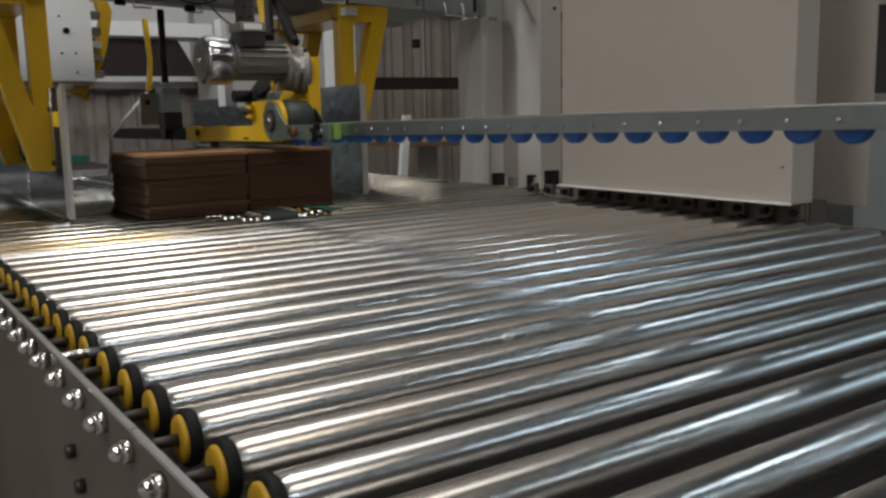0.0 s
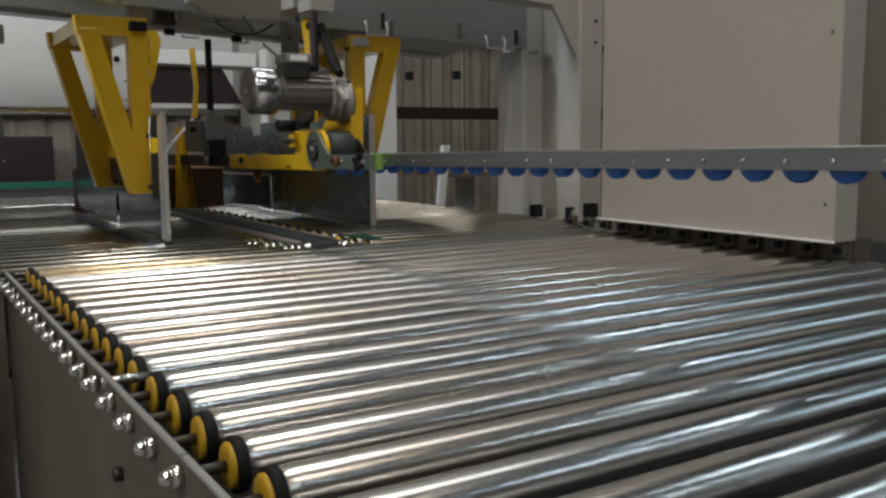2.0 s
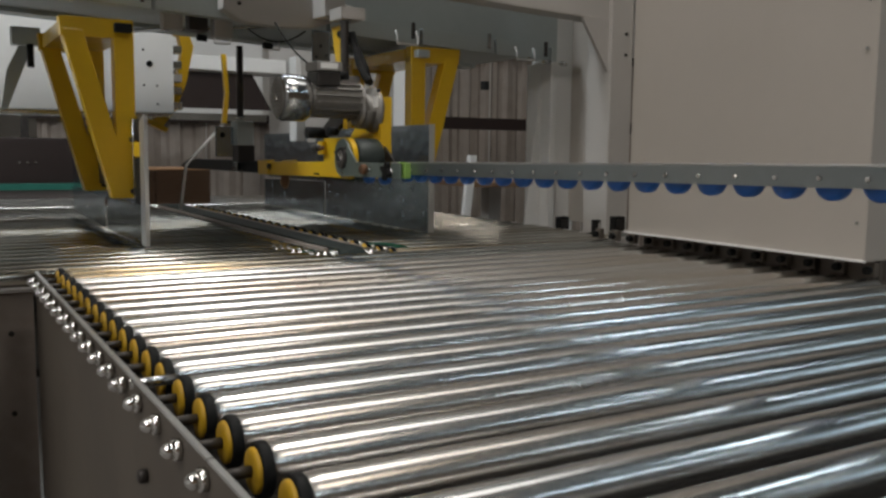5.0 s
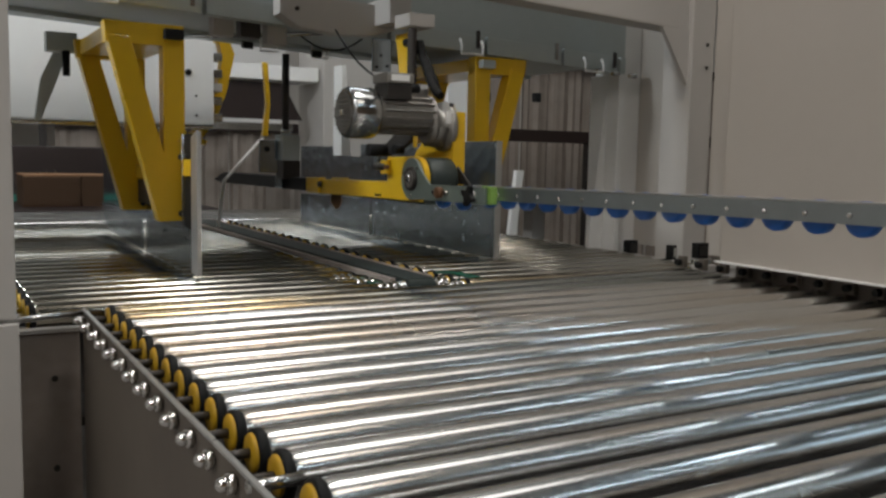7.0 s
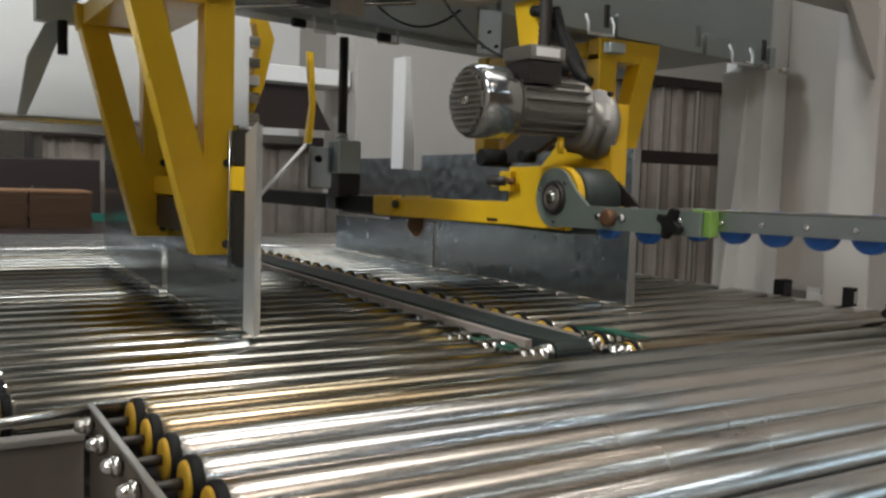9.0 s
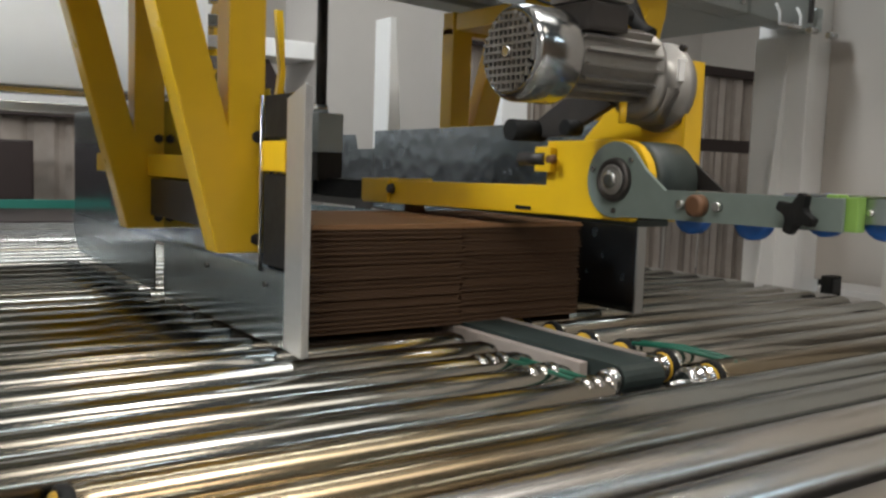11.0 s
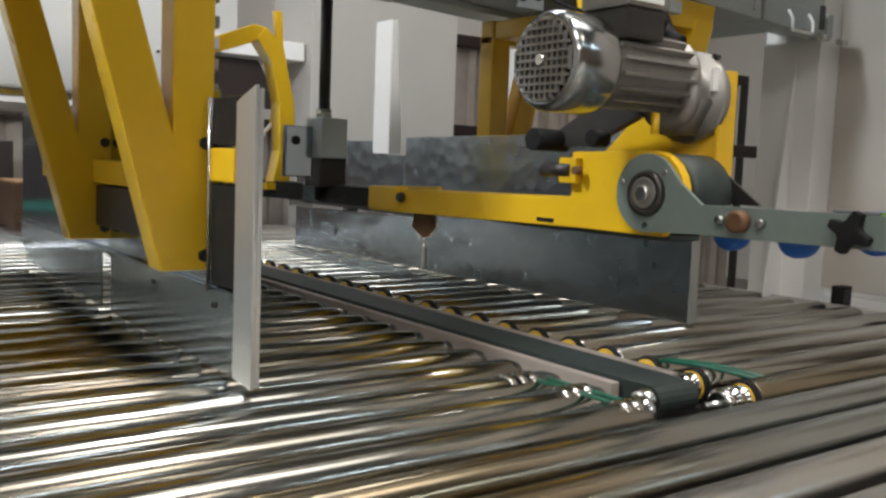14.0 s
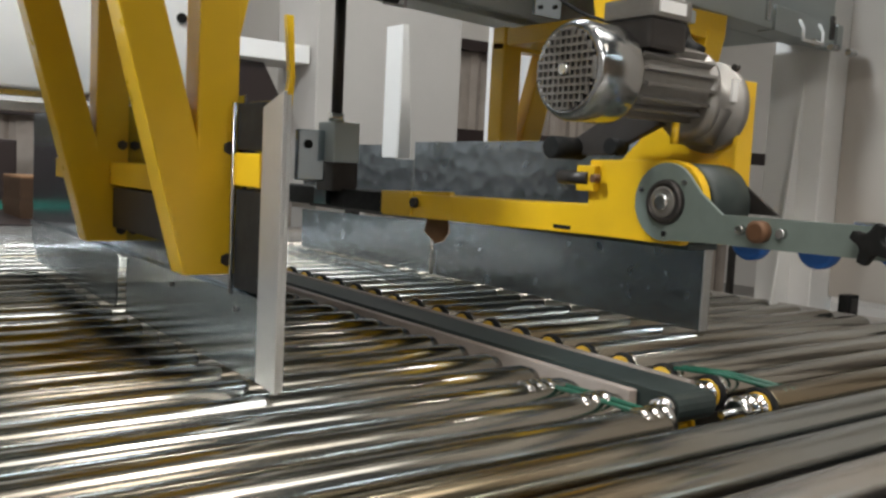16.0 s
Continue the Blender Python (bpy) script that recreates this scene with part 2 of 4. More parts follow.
def lathe(bm, profile, p0, axis="x", seg=24):
    """A turned body: (distance along the axis, radius) pairs, from p0."""
    rings = []
    for d, r in profile:
        ring = []
        for i in range(seg):
            a = 2 * math.pi * i / seg
            u, v = r * math.cos(a), r * math.sin(a)
            c = {"x": (d, u, v), "y": (v, d, u), "z": (u, v, d)}[axis]
            ring.append(bm.verts.new((p0[0] + c[0], p0[1] + c[1], p0[2] + c[2])))
        rings.append(ring)
    faces = []
    for a, b in zip(rings, rings[1:]):
        for i in range(seg):
            f = bm.faces.new((a[i], a[(i + 1) % seg], b[(i + 1) % seg], b[i]))
            f.smooth = True
            faces.append(f)
    faces.append(bm.faces.new(rings[0][::-1]))
    faces.append(bm.faces.new(rings[-1]))
    bmesh.ops.recalc_face_normals(bm, faces=faces)
    return bm


def rod(bm, p0, p1, r, seg=12):
    d = Vector(p1) - Vector(p0)
    m = Matrix.Translation((Vector(p0) + Vector(p1)) / 2) @ d.to_track_quat("Z", "Y").to_matrix().to_4x4()
    res = bmesh.ops.create_cone(bm, cap_ends=True, segments=seg, radius1=r, radius2=r, depth=d.length, matrix=m)
    for v in res["verts"]:
        for f in v.link_faces:
            if len(f.verts) == 4:
                f.smooth = True
    return bm


def wire(bm, points, r, seg=8):
    """One bent round bar or hose through the points."""
    ps = [Vector(p) for p in points]
    rings = []
    side = None
    for k, p in enumerate(ps):
        d = (ps[min(k + 1, len(ps) - 1)] - ps[max(k - 1, 0)]).normalized()
        if side is None:
            side = d.orthogonal().normalized()
        side = (side - d * side.dot(d)).normalized()
        up = d.cross(side)
        rings.append([bm.verts.new(p + r * (side * math.cos(2 * math.pi * i / seg) + up * math.sin(2 * math.pi * i / seg))) for i in range(seg)])
    faces = []
    for a, e in zip(rings, rings[1:]):
        for i in range(seg):
            f = bm.faces.new((a[i], a[(i + 1) % seg], e[(i + 1) % seg], e[i]))
            f.smooth = True
            faces.append(f)
    faces += [bm.faces.new(rings[0][::-1]), bm.faces.new(rings[-1])]
    bmesh.ops.recalc_face_normals(bm, faces=faces)
    return bm


def bow(p0, p1, sag, k=8):
    """Points of a hanging cable."""
    p0, p1 = Vector(p0), Vector(p1)
    return [p0.lerp(p1, i / k) - Vector((0, 0, 4 * sag * (i / k) * (1 - i / k))) for i in range(k + 1)]


def B():
    return bmesh.new()


def mesh_of(name, bm, mat, sharp=40):
    me = bpy.data.meshes.new(name)
    bm.to_mesh(me)
    bm.free()
    me.materials.append(mat)
    return me


def thing(name, at, label, category, group="", kind=""):
    ob = new(name)
    ob.empty_display_size = 0.05
    ob.location = at
    return tagged(ob, label, category, group, kind)


def solid(name, bm, mat, label, category="", group="", kind=""):
    """A thing of one mesh, its origin at the middle of its base."""
    xs = [v.co for v in bm.verts]
    c = Vector(((min(v.x for v in xs) + max(v.x for v in xs)) / 2, (min(v.y for v in xs) + max(v.y for v in xs)) / 2, min(v.z for v in xs)))
    bmesh.ops.translate(bm, verts=bm.verts, vec=-c)
    ob = new(name, mesh_of(name, bm, mat))
    ob.location = c
    return tagged(ob, label, category, group, kind)


def root_at(ob):
    p = Vector((0, 0, 0))
    while ob:
        p += ob.location
        ob = ob.parent
    return p


def part(name, bm, mat, parent, label=""):
    """A part, drawn in the place's own coordinates, under its thing."""
    bmesh.ops.translate(bm, verts=bm.verts, vec=-root_at(parent))
    ob = new(name, mesh_of(name, bm, mat))
    ob.parent = parent
    return tagged(ob, label)


def piece(name, me, parent, at):
    """A part that shares its mesh with its likes."""
    ob = new(name, me)
    ob.parent = parent
    ob.location = Vector(at) - root_at(parent)
    return ob


# ---------------------------------------------------------------- measures of the line
RZ, RR = 0.864, 0.027          # roller axis height and radius
TOP = RZ + RR
XL, XR = 0.258, 1.93           # ends of the infeed rollers
NEAR_N = 46


def near_y(i):
    """Where the infeed rollers lie, counted from the downstream end."""
    return 2.232 - 0.0848 * i if i <= 12 else 1.214 - 0.0975 * (i - 12)


def tilt_z(x):
    """How far the overhead frame hangs over its height at the far column."""
    return 0.045 * (2.163 - x)


def rail_z(y):
    return -0.0165 * (y - 0.745)


# ---------------------------------------------------------------- the hall
def hall():
    solid("floor", box(B(), -6, 9, -6, 12, -0.1, 0), FLOORM, "stained grey concrete factory floor", "floor", kind="structure")
    solid("wall_far", box(B(), -6, 9, 9.0, 9.2, 0, 5.5), WALLM, "painted hall wall behind the machine", "wall", kind="structure")
    solid("wall_left", box(B(), -6.2, -6, -6, 9.2, 0, 5.5), WALLM, "painted hall side wall", "wall", kind="structure")
    solid("wall_right", box(B(), 9, 9.2, -6, 9.2, 0, 3.2), WALLM, "painted hall side wall below the added windows", "wall", kind="structure")
    solid("wall_right_top", box(B(), 9, 9.2, -6, 9.2, 4.2, 5.5), WALLM, "painted hall side wall above the added windows", "wall", kind="structure")
    # unseen windows and glow panel, added to cool and brighten the right rollers
    win = thing("added_window_1", (9.1, 1.6, 3.2), "unseen high windows, added so that the rollers reflect cool light", "window", kind="structure")
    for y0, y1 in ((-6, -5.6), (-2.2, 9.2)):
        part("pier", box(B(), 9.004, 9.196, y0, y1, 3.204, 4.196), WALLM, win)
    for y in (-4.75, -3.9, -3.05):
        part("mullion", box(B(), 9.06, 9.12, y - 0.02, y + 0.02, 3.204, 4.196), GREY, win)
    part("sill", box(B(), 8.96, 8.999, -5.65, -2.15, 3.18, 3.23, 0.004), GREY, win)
    solid("backdrop", box(B(), 9.5, 9.52, -7, 10, 2.6, 4.8), COOLGLOW, "cool glowing panel behind the added windows", "sky", kind="structure")
    # never in view; its tan only colours the roller reflections
    solid("wall_back", box(B(), -6.2, 9.2, -6.2, -6, 0, 5.5), BACKWALL, "unseen hall wall, tan so that the rollers reflect brown", "wall", kind="structure")
    solid("ceiling", box(B(), -6.2, 9.2, -6.2, 9.2, 5.5, 5.7), CEIL, "dark hall ceiling", "ceiling", kind="structure")


def ceiling_lamp(x, y, z, half, wide, power, colour):
    t = thing("ceiling_lamp", (x, y, z), "unseen white ceiling lamp with a glowing diffuser, lit", "lamp", "ceiling lamps")
    part("housing", box(B(), x - half - 0.02, x + half + 0.02, y - wide - 0.02, y + wide + 0.02, z + 0.02, z + 0.1, 0.01), WHITE, t)
    part("diffuser", box(B(), x - half, x + half, y - wide, y + wide, z, z + 0.017), GLOW, t)
    part("hanger", rod(B(), (x, y, z + 0.1), (x, y, 5.5), 0.008), STEEL, t)
    tube_light(x, y, z - 0.01, 2 * half, 2 * wide, power, colour)


def lamps():
    for row in LAMPS:
        ceiling_lamp(*row)


# ---------------------------------------------------------------- infeed conveyor
def cap_meshes(seg):
    cap = mesh_of("end_cap", lathe(B(), [(-0.012, RR * 0.25), (-0.012, RR * 0.80), (-0.010, RR * 0.86), (-0.004, RR * 0.87)], (0, 0, 0), "x", seg), YCAP)
    rim = mesh_of("cap_rim", lathe(B(), [(-0.0075, RR * 0.88), (-0.0075, RR * 1.02), (-0.005, RR * 1.06), (0.002, RR * 1.06), (0.005, RR * 0.98)], (0, 0, 0), "x", seg), BLACK)
    return cap, rim


def infeed():
    conv = thing("roller_conveyor", (1.0, 0.6, 0.0), "wide roller conveyor with shiny zinc rollers and yellow end caps", "conveyor")
    L = XR - XL
    roller = mesh_of("roller", lathe(B(), [(0, RR * 0.90), (0.006, RR * 0.97), (0.016, RR), (L - 0.016, RR), (L, RR * 0.9)], (0, 0, 0), "x", 36), ROLLER)
    gold = roller.copy()
    gold.materials[0] = GOLD
    cap, rim = cap_meshes(24)
    axle = mesh_of("axle", lathe(B(), [(-0.060, 0.006), (0.0, 0.006)], (0, 0, 0), "x", 10), DARKSTEEL)
    bm = B()
    lathe(bm, [(-0.077, 0.0005), (-0.0755, 0.005), (-0.072, 0.0078), (-0.067, 0.0092), (-0.064, 0.0092)], (0, 0, 0), "x", 12)
    lathe(bm, [(-0.064, 0.0122), (-0.0555, 0.0122)], (0, 0, 0), "x", 6)
    nut = mesh_of("acorn_nut", bm, CHROME)
    for i in range(NEAR_N):
        y = near_y(i)
        r = piece("roller", gold if i < 2 else roller, conv, (XL, y, RZ))
        for name, me in (("end_cap", cap), ("cap_rim", rim), ("axle", axle), ("acorn_nut", nut)):
            piece(name, me, r, (XL, y, RZ))
    y0, y1 = near_y(NEAR_N - 1) - 0.05, near_y(0) + 0.03
    joint = (near_y(12) + near_y(13)) / 2
    part("side_plate", box(B(), 0.205, 0.209, joint + 0.002, y1, 0.35, 0.880), SIDE, conv, "dull beige steel side plate, coloured dark for its shade")
    part("side_plate", box(B(), 0.203, 0.207, 0.2, joint - 0.002, 0.35, 0.880), SIDE, conv, "dull beige steel side plate, coloured dark for its shade")
    part("side_plate", box(B(), 0.205, 0.209, y0, 0.198, 0.35, 0.880), SIDE, conv, "dull beige steel side plate, coloured dark for its shade")
    for k in range(9):
        a, e = y0 + (y1 - y0) * k / 9, y0 + (y1 - y0) * (k + 1) / 9
        # pale strips stand in for light caught along the plate's top edge
        part("lip_glint", box(B(), 0.2025, 0.2095, a + 0.002, e - 0.002, 0.8805, 0.8845, 0.001), STRIP, conv, "pale strip for light caught on the sheet edge")
    part("cross_rod", rod(B(), (0.2, joint, 0.876), (0.26, joint, 0.876), 0.007), STEEL, conv)
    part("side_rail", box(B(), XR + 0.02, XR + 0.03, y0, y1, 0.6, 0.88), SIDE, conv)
    for y in (y0 + 0.2, -0.6, 0.6, 2.0):
        for x in (0.23, XR - 0.06):
            part("leg", box(B(), x, x + 0.06, y, y + 0.06, 0, 0.8, 0.004), SIDE, conv)
    # added sheet in place of the shade seen between the rollers
    part("dark_underlay", box(B(), 0.25, XR, y0 + 0.02, y1 - 0.02, 0.62, 0.64), DARKSTEEL, conv, "added dark sheet that keeps the roller gaps dark")
    part("tie_rod", rod(B(), (0.0, 2.262, 0.862), (0.205, 2.262, 0.876), 0.007), STEEL, conv, "bright steel tie rod")
    for k, (y, z) in enumerate(((1.09, 0.78), (1.05, 0.75), (0.5, 0.72))):
        part("side_bolt", lathe(B(), [(-0.012, 0.006), (-0.009, 0.009), (0, 0.009)], (0.203, y, z), "x", 10), DARKSTEEL, conv)
    fl = part("bearing_flange", lathe(B(), [(-0.06, 0.02), (-0.055, 0.026), (-0.02, 0.026), (-0.02, 0.05), (0, 0.05)], (0.203, 0.62, 0.74), "x", 24), DARKSTEEL, conv, "dark round shaft bearing")
    part("flange_plate", box(B(), 0.199, 0.203, 0.45, 0.58, 0.70, 0.79, 0.002), BROWN, conv, "brown square plate")
    part("drive_cover", box(B(), 0.15, 0.19, -0.9, 0.9, 0.36, 0.40, 0.004), DARKSTEEL, conv)


# ---------------------------------------------------------------- squaring section
FP, F0, FN = 0.0875, 2.318, 25


def squaring():
    conv = thing("squaring_conveyor", (1.0, 3.4, 0.0), "roller table of zinc rollers split along its middle", "conveyor")
    a0, a1 = 0.115, 0.960
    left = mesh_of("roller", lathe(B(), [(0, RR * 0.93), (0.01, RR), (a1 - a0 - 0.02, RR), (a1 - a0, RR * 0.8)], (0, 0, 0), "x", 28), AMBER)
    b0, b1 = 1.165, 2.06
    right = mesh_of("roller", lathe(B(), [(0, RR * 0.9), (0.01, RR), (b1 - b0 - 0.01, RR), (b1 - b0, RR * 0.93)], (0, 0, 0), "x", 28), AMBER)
    cap, rim = cap_meshes(20)
    axle = mesh_of("axle", lathe(B(), [(-0.09, 0.006), (0.0, 0.006)], (0, 0, 0), "x", 8), STEEL)
    neck = mesh_of("grooved_neck", lathe(B(), [(0, 0.016), (0.004, 0.022), (0.014, 0.022), (0.017, 0.017), (0.021, 0.017), (0.024, 0.022), (0.034, 0.022), (0.037, 0.017), (0.041, 0.017), (0.044, 0.022), (0.054, 0.022), (0.058, 0.014)], (0, 0, 0), "x", 20), CHROME)
    for i in range(FN):
        y = F0 + i * FP
        for me, x in ((left, a0), (right, b0)):
            r = piece("roller", me, conv, (x, y, RZ))
            for name, m2 in (("end_cap", cap), ("cap_rim", rim), ("axle", axle)):
                piece(name, m2, r, (x, y, RZ))
            if i < 3 and x == a0:
                piece("grooved_neck", neck, r, (0.90 - 0.02 * i, y, RZ + 0.008))
            if i < 2 and x == b0:
                piece("grooved_neck", neck, r, (1.105, y, RZ))
    # round drive belts between the grooved necks
    for x in (0.915, 0.935):
        part("round_belt", wire(B(), [(x, F0 - 0.02, RZ + 0.002), (x, F0, RZ + 0.021), (x, F0 + FP, RZ + 0.021), (x, F0 + 2 * FP, RZ + 0.019)], 0.0035), GREEN, conv, "green round drive belt")
    for x in (1.185, 1.205):
        part("round_belt", wire(B(), [(x + 0.025, F0 - 0.022, RZ), (x + 0.02, F0 - 0.012, RZ + 0.022), (x, F0 + FP, RZ + 0.028), (x - 0.02, F0 + 1.8 * FP, RZ + 0.024)], 0.0035), GREEN, conv, "green round drive belt")
    # same added sheet here, so that these roller gaps stay dark
    part("dark_underlay", box(B(), 0.06, 2.07, F0, 4.5, 0.62, 0.64), DARKSTEEL, conv, "added dark sheet that keeps the roller gaps dark")
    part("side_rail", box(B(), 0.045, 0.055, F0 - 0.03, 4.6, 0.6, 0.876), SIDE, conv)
    part("side_rail", box(B(), 2.08, 2.09, F0 - 0.03, 4.6, 0.6, 0.885), GREY, conv)
    for y in (2.5, 4.3):
        for x in (0.06, 2.0):
            part("leg", box(B(), x, x + 0.06, y, y + 0.06, 0, 0.8, 0.004), SIDE, conv)


def centre_belt():
    t = thing("belt_conveyor", (1.04, 3.2, 0.70), "narrow dark belt conveyor between the rollers", "conveyor")
    y0, y1, r = 2.355, 4.5, 0.021
    zc = TOP + 0.002 - r
    pts = []
    for i in range(9):
        a = -math.pi / 2 - math.pi * i / 8
        pts.append((y0 + r * math.cos(a), zc + r * math.sin(a)))
    for i in range(9):
        a = math.pi / 2 - math.pi * i / 8
        pts.append((y1 + r * math.cos(a), zc + r * math.sin(a)))
    part("belt", prism(B(), pts, "x", 1.005, 1.085), BELT, t, "dark green rubber belt")
    part("side_cheek", box(B(), 0.985, 1.001, y0 + 0.05, y1, 0.845, TOP - 0.003, 0.002), CHEEK, t, "worn beige side bar")
    part("side_cheek", box(B(), 1.089, 1.101, y0 + 0.03, y1, 0.845, TOP + 0.004, 0.002), CHEEK, t, "worn beige side bar")
    part("end_roller", lathe(B(), [(-0.016, 0.005), (-0.016, 0.015), (0.0, 0.018), (0.006, 0.019)], (0.998, y0, zc), "x", 20), STEEL, t)
    part("end_plate", prism(B(), [(y0 - 0.01, zc - 0.006), (y0 + 0.12, 0.852), (y0 + 0.12, zc + 0.018), (y0 + 0.01, zc + 0.01)], "x", 1.088, 1.096, 0.001), STEEL, t)
    part("joint", box(B(), 0.980, 0.986, 3.0, 3.12, 0.868, 0.874), BLACK, t)
    part("support", box(B(), 1.02, 1.07, 2.6, 4.4, 0.642, 0.845), DARKSTEEL, t)


# ---------------------------------------------------------------- side guides
def v_bracket(parent, s, x, y, d=0.05):
    """One welded V bracket in a plane across the line; s is +1 where it leans to greater x."""
    def q(u):
        return x + s * u
    zt, zb, zn = 1.50, 1.025, 1.208
    p = B()
    prism(p, [(q(0.0), zb), (q(0.070), zb), (q(0.195), zt), (q(0.137), zt), (q(0.056), zn), (q(0.056), zt), (q(0.0), zt)], "y", y, y + d, 0.004)
    br = part("hanger_bracket", p, YELLOW, parent, "yellow welded V bracket")
    part("bracket_web", prism(B(), [(q(0.0), zt - 0.02), (q(0.195), zt - 0.02), (q(0.20), zt + 0.035), (q(0.0), zt + 0.035)], "y", y + 0.003, y + d - 0.003, 0.003), YELLOW, br)
    part("clip", box(B(), x + s * 0.008, x + s * 0.056, y - 0.030, y - 0.001, zt - 0.004, zt + 0.022, 0.004), BLACK if s < 0 else GREYGREEN, br, "dark plastic clip")
    for z in (1.045, 1.195):
        part("bolt", lathe(B(), [(0, 0.009), (0.01, 0.009)], (x - 0.012 if s < 0 else x + 0.002, y - 0.004, z), "y", 6), DARKSTEEL, br)
    return br


def left_guide():
    g = thing("side_guide", (0.45, 3.2, TOP), "galvanized squaring plate with pale front strip on yellow V brackets", "guide plate", "squaring guides")
    x = 0.535
    part("guide_plate", box(B(), x - 0.003, x, 2.70, 3.97, 1.0, 1.265, 0.0008), ZINC, g, "galvanized guide plate")
    part("skirt", prism(B(), [(2.60, TOP + 0.004), (3.19, TOP + 0.004), (3.19, 0.998), (2.60, 0.998)], "x", x - 0.006, x - 0.003), ZINC, g, "galvanized skirt plate")
    part("skirt", prism(B(), [(3.25, TOP + 0.006), (3.90, TOP + 0.02), (3.97, 0.96), (3.97, 0.998), (3.25, 0.998)], "x", x - 0.006, x - 0.003), ZINC, g, "galvanized skirt plate")
    part("skirt_lip", box(B(), x - 0.012, x - 0.006, 2.62, 3.96, 0.998, 1.006, 0.001), ZINC, g)
    part("front_strip", prism(B(), [(2.556, TOP + 0.006), (2.612, TOP + 0.010), (2.612, 1.246), (2.556, 1.264)], "x", x - 0.016, x - 0.011, 0.001), STRIP, g, "pale brushed metal front strip")
    part("strip_flange", box(B(), x - 0.0108, x - 0.005, 2.556, 2.560, TOP + 0.008, 1.260), STRIP, g)
    part("pad_plate", box(B(), x + 0.0005, x + 0.003, 2.605, 2.72, TOP + 0.012, 1.256, 0.0008), ZINC, g, "galvanized backing plate")
    part("foam_pad", box(B(), x - 0.012, x, 2.618, 2.70, 1.01, 1.142, 0.003), BLACK, g, "black foam pad")
    part("foam_pad", box(B(), x - 0.012, x, 2.618, 2.70, 1.193, 1.254, 0.003), BLACK, g, "black foam pad")
    part("yellow_block", box(B(), x - 0.016, x, 2.618, 2.70, 1.146, 1.189, 0.003), YELLOW, g)
    part("pad_rod", rod(B(), (x - 0.014, 2.704, 1.0), (x - 0.014, 2.704, 1.255), 0.003), STEEL, g)
    part("slide_bar", box(B(), x - 0.034, x - 0.006, 2.78, 3.60, 1.125, 1.165, 0.003), YELLOW, g, "yellow mounting bar")
    part("dark_channel", box(B(), x - 0.028, x - 0.004, 2.78, 3.5, 1.05, 1.12, 0.002), DARKSTEEL, g)
    part("bracket_tie", box(B(), x - 0.19, x - 0.004, 2.775, 3.195, 1.488, 1.53, 0.004), YELLOW, g, "yellow tie plate between the brackets")
    v_bracket(g, -1, x - 0.002, 2.72)
    v_bracket(g, -1, x - 0.002, 3.20)
    for y in (2.70, 2.95):
        part("rivet", lathe(B(), [(-0.009, 0.004), (-0.0058, 0.004)], (x, y, 1.0 - 0.02), "x", 8), DARKSTEEL, g)
    return g


def right_guide():
    g = thing("side_guide", (1.52, 3.2, TOP), "spangled galvanized squaring plate hung from yellow V brackets", "guide plate", "squaring guides")
    x = 1.476
    part("guide_plate", prism(B(), [(2.66, TOP + 0.004), (3.55, TOP + 0.004), (3.55, 1.04), (3.66, 1.04), (3.66, 1.252), (2.66, 1.262)], "x", x, x + 0.004, 0.0008), SPANGLE, g, "galvanized guide plate")
    part("rear_plate", prism(B(), [(3.57, TOP + 0.004), (4.33, TOP + 0.004), (4.33, 1.022), (3.57, 1.035)], "x", x + 0.002, x + 0.005), SPANGLE, g, "galvanized rear plate")
    part("rear_top_plate", prism(B(), [(3.668, 1.09), (4.33, 1.09), (4.33, 1.243), (3.78, 1.243), (3.765, 1.202), (3.668, 1.202)], "x", x + 0.002, x + 0.005), SPANGLE, g, "galvanized rear plate")
    part("slide_bar", box(B(), x + 0.012, x + 0.04, 2.78, 4.3, 1.035, 1.09, 0.003), DARKSTEEL, g)
    part("edge_flange", box(B(), x, x + 0.02, 2.655, 2.659, TOP + 0.004, 1.262), STRIP, g)
    part("end_lip", box(B(), x - 0.006, x - 0.001, 3.545, 3.553, TOP + 0.004, 0.96), STRIP, g)
    part("bracket_tie", box(B(), x + 0.009, x + 0.195, 2.855, 3.295, 1.488, 1.53, 0.004), YELLOW, g, "yellow tie plate between the brackets")
    v_bracket(g, 1, x + 0.007, 2.80)
    v_bracket(g, 1, x + 0.007, 3.30)
    return g


# ---------------------------------------------------------------- gantry, columns, panels
def sloped(bm):
    """Hang an overhead body along the slightly sloping frame."""
    for v in bm.verts:
        v.co.z += tilt_z(v.co.x)
    return bm


def handle(parent, x, y, z, w=0.08):
    z += tilt_z(x)
    part("wire_handle", wire(B(), [(x, y, z + 0.02), (x, y - 0.012, z), (x, y - 0.012, z - 0.026), (x + w, y - 0.012, z - 0.026), (x + w, y - 0.012, z), (x + w, y, z + 0.02)], 0.004), WHITE, parent, "pale bent wire handle")


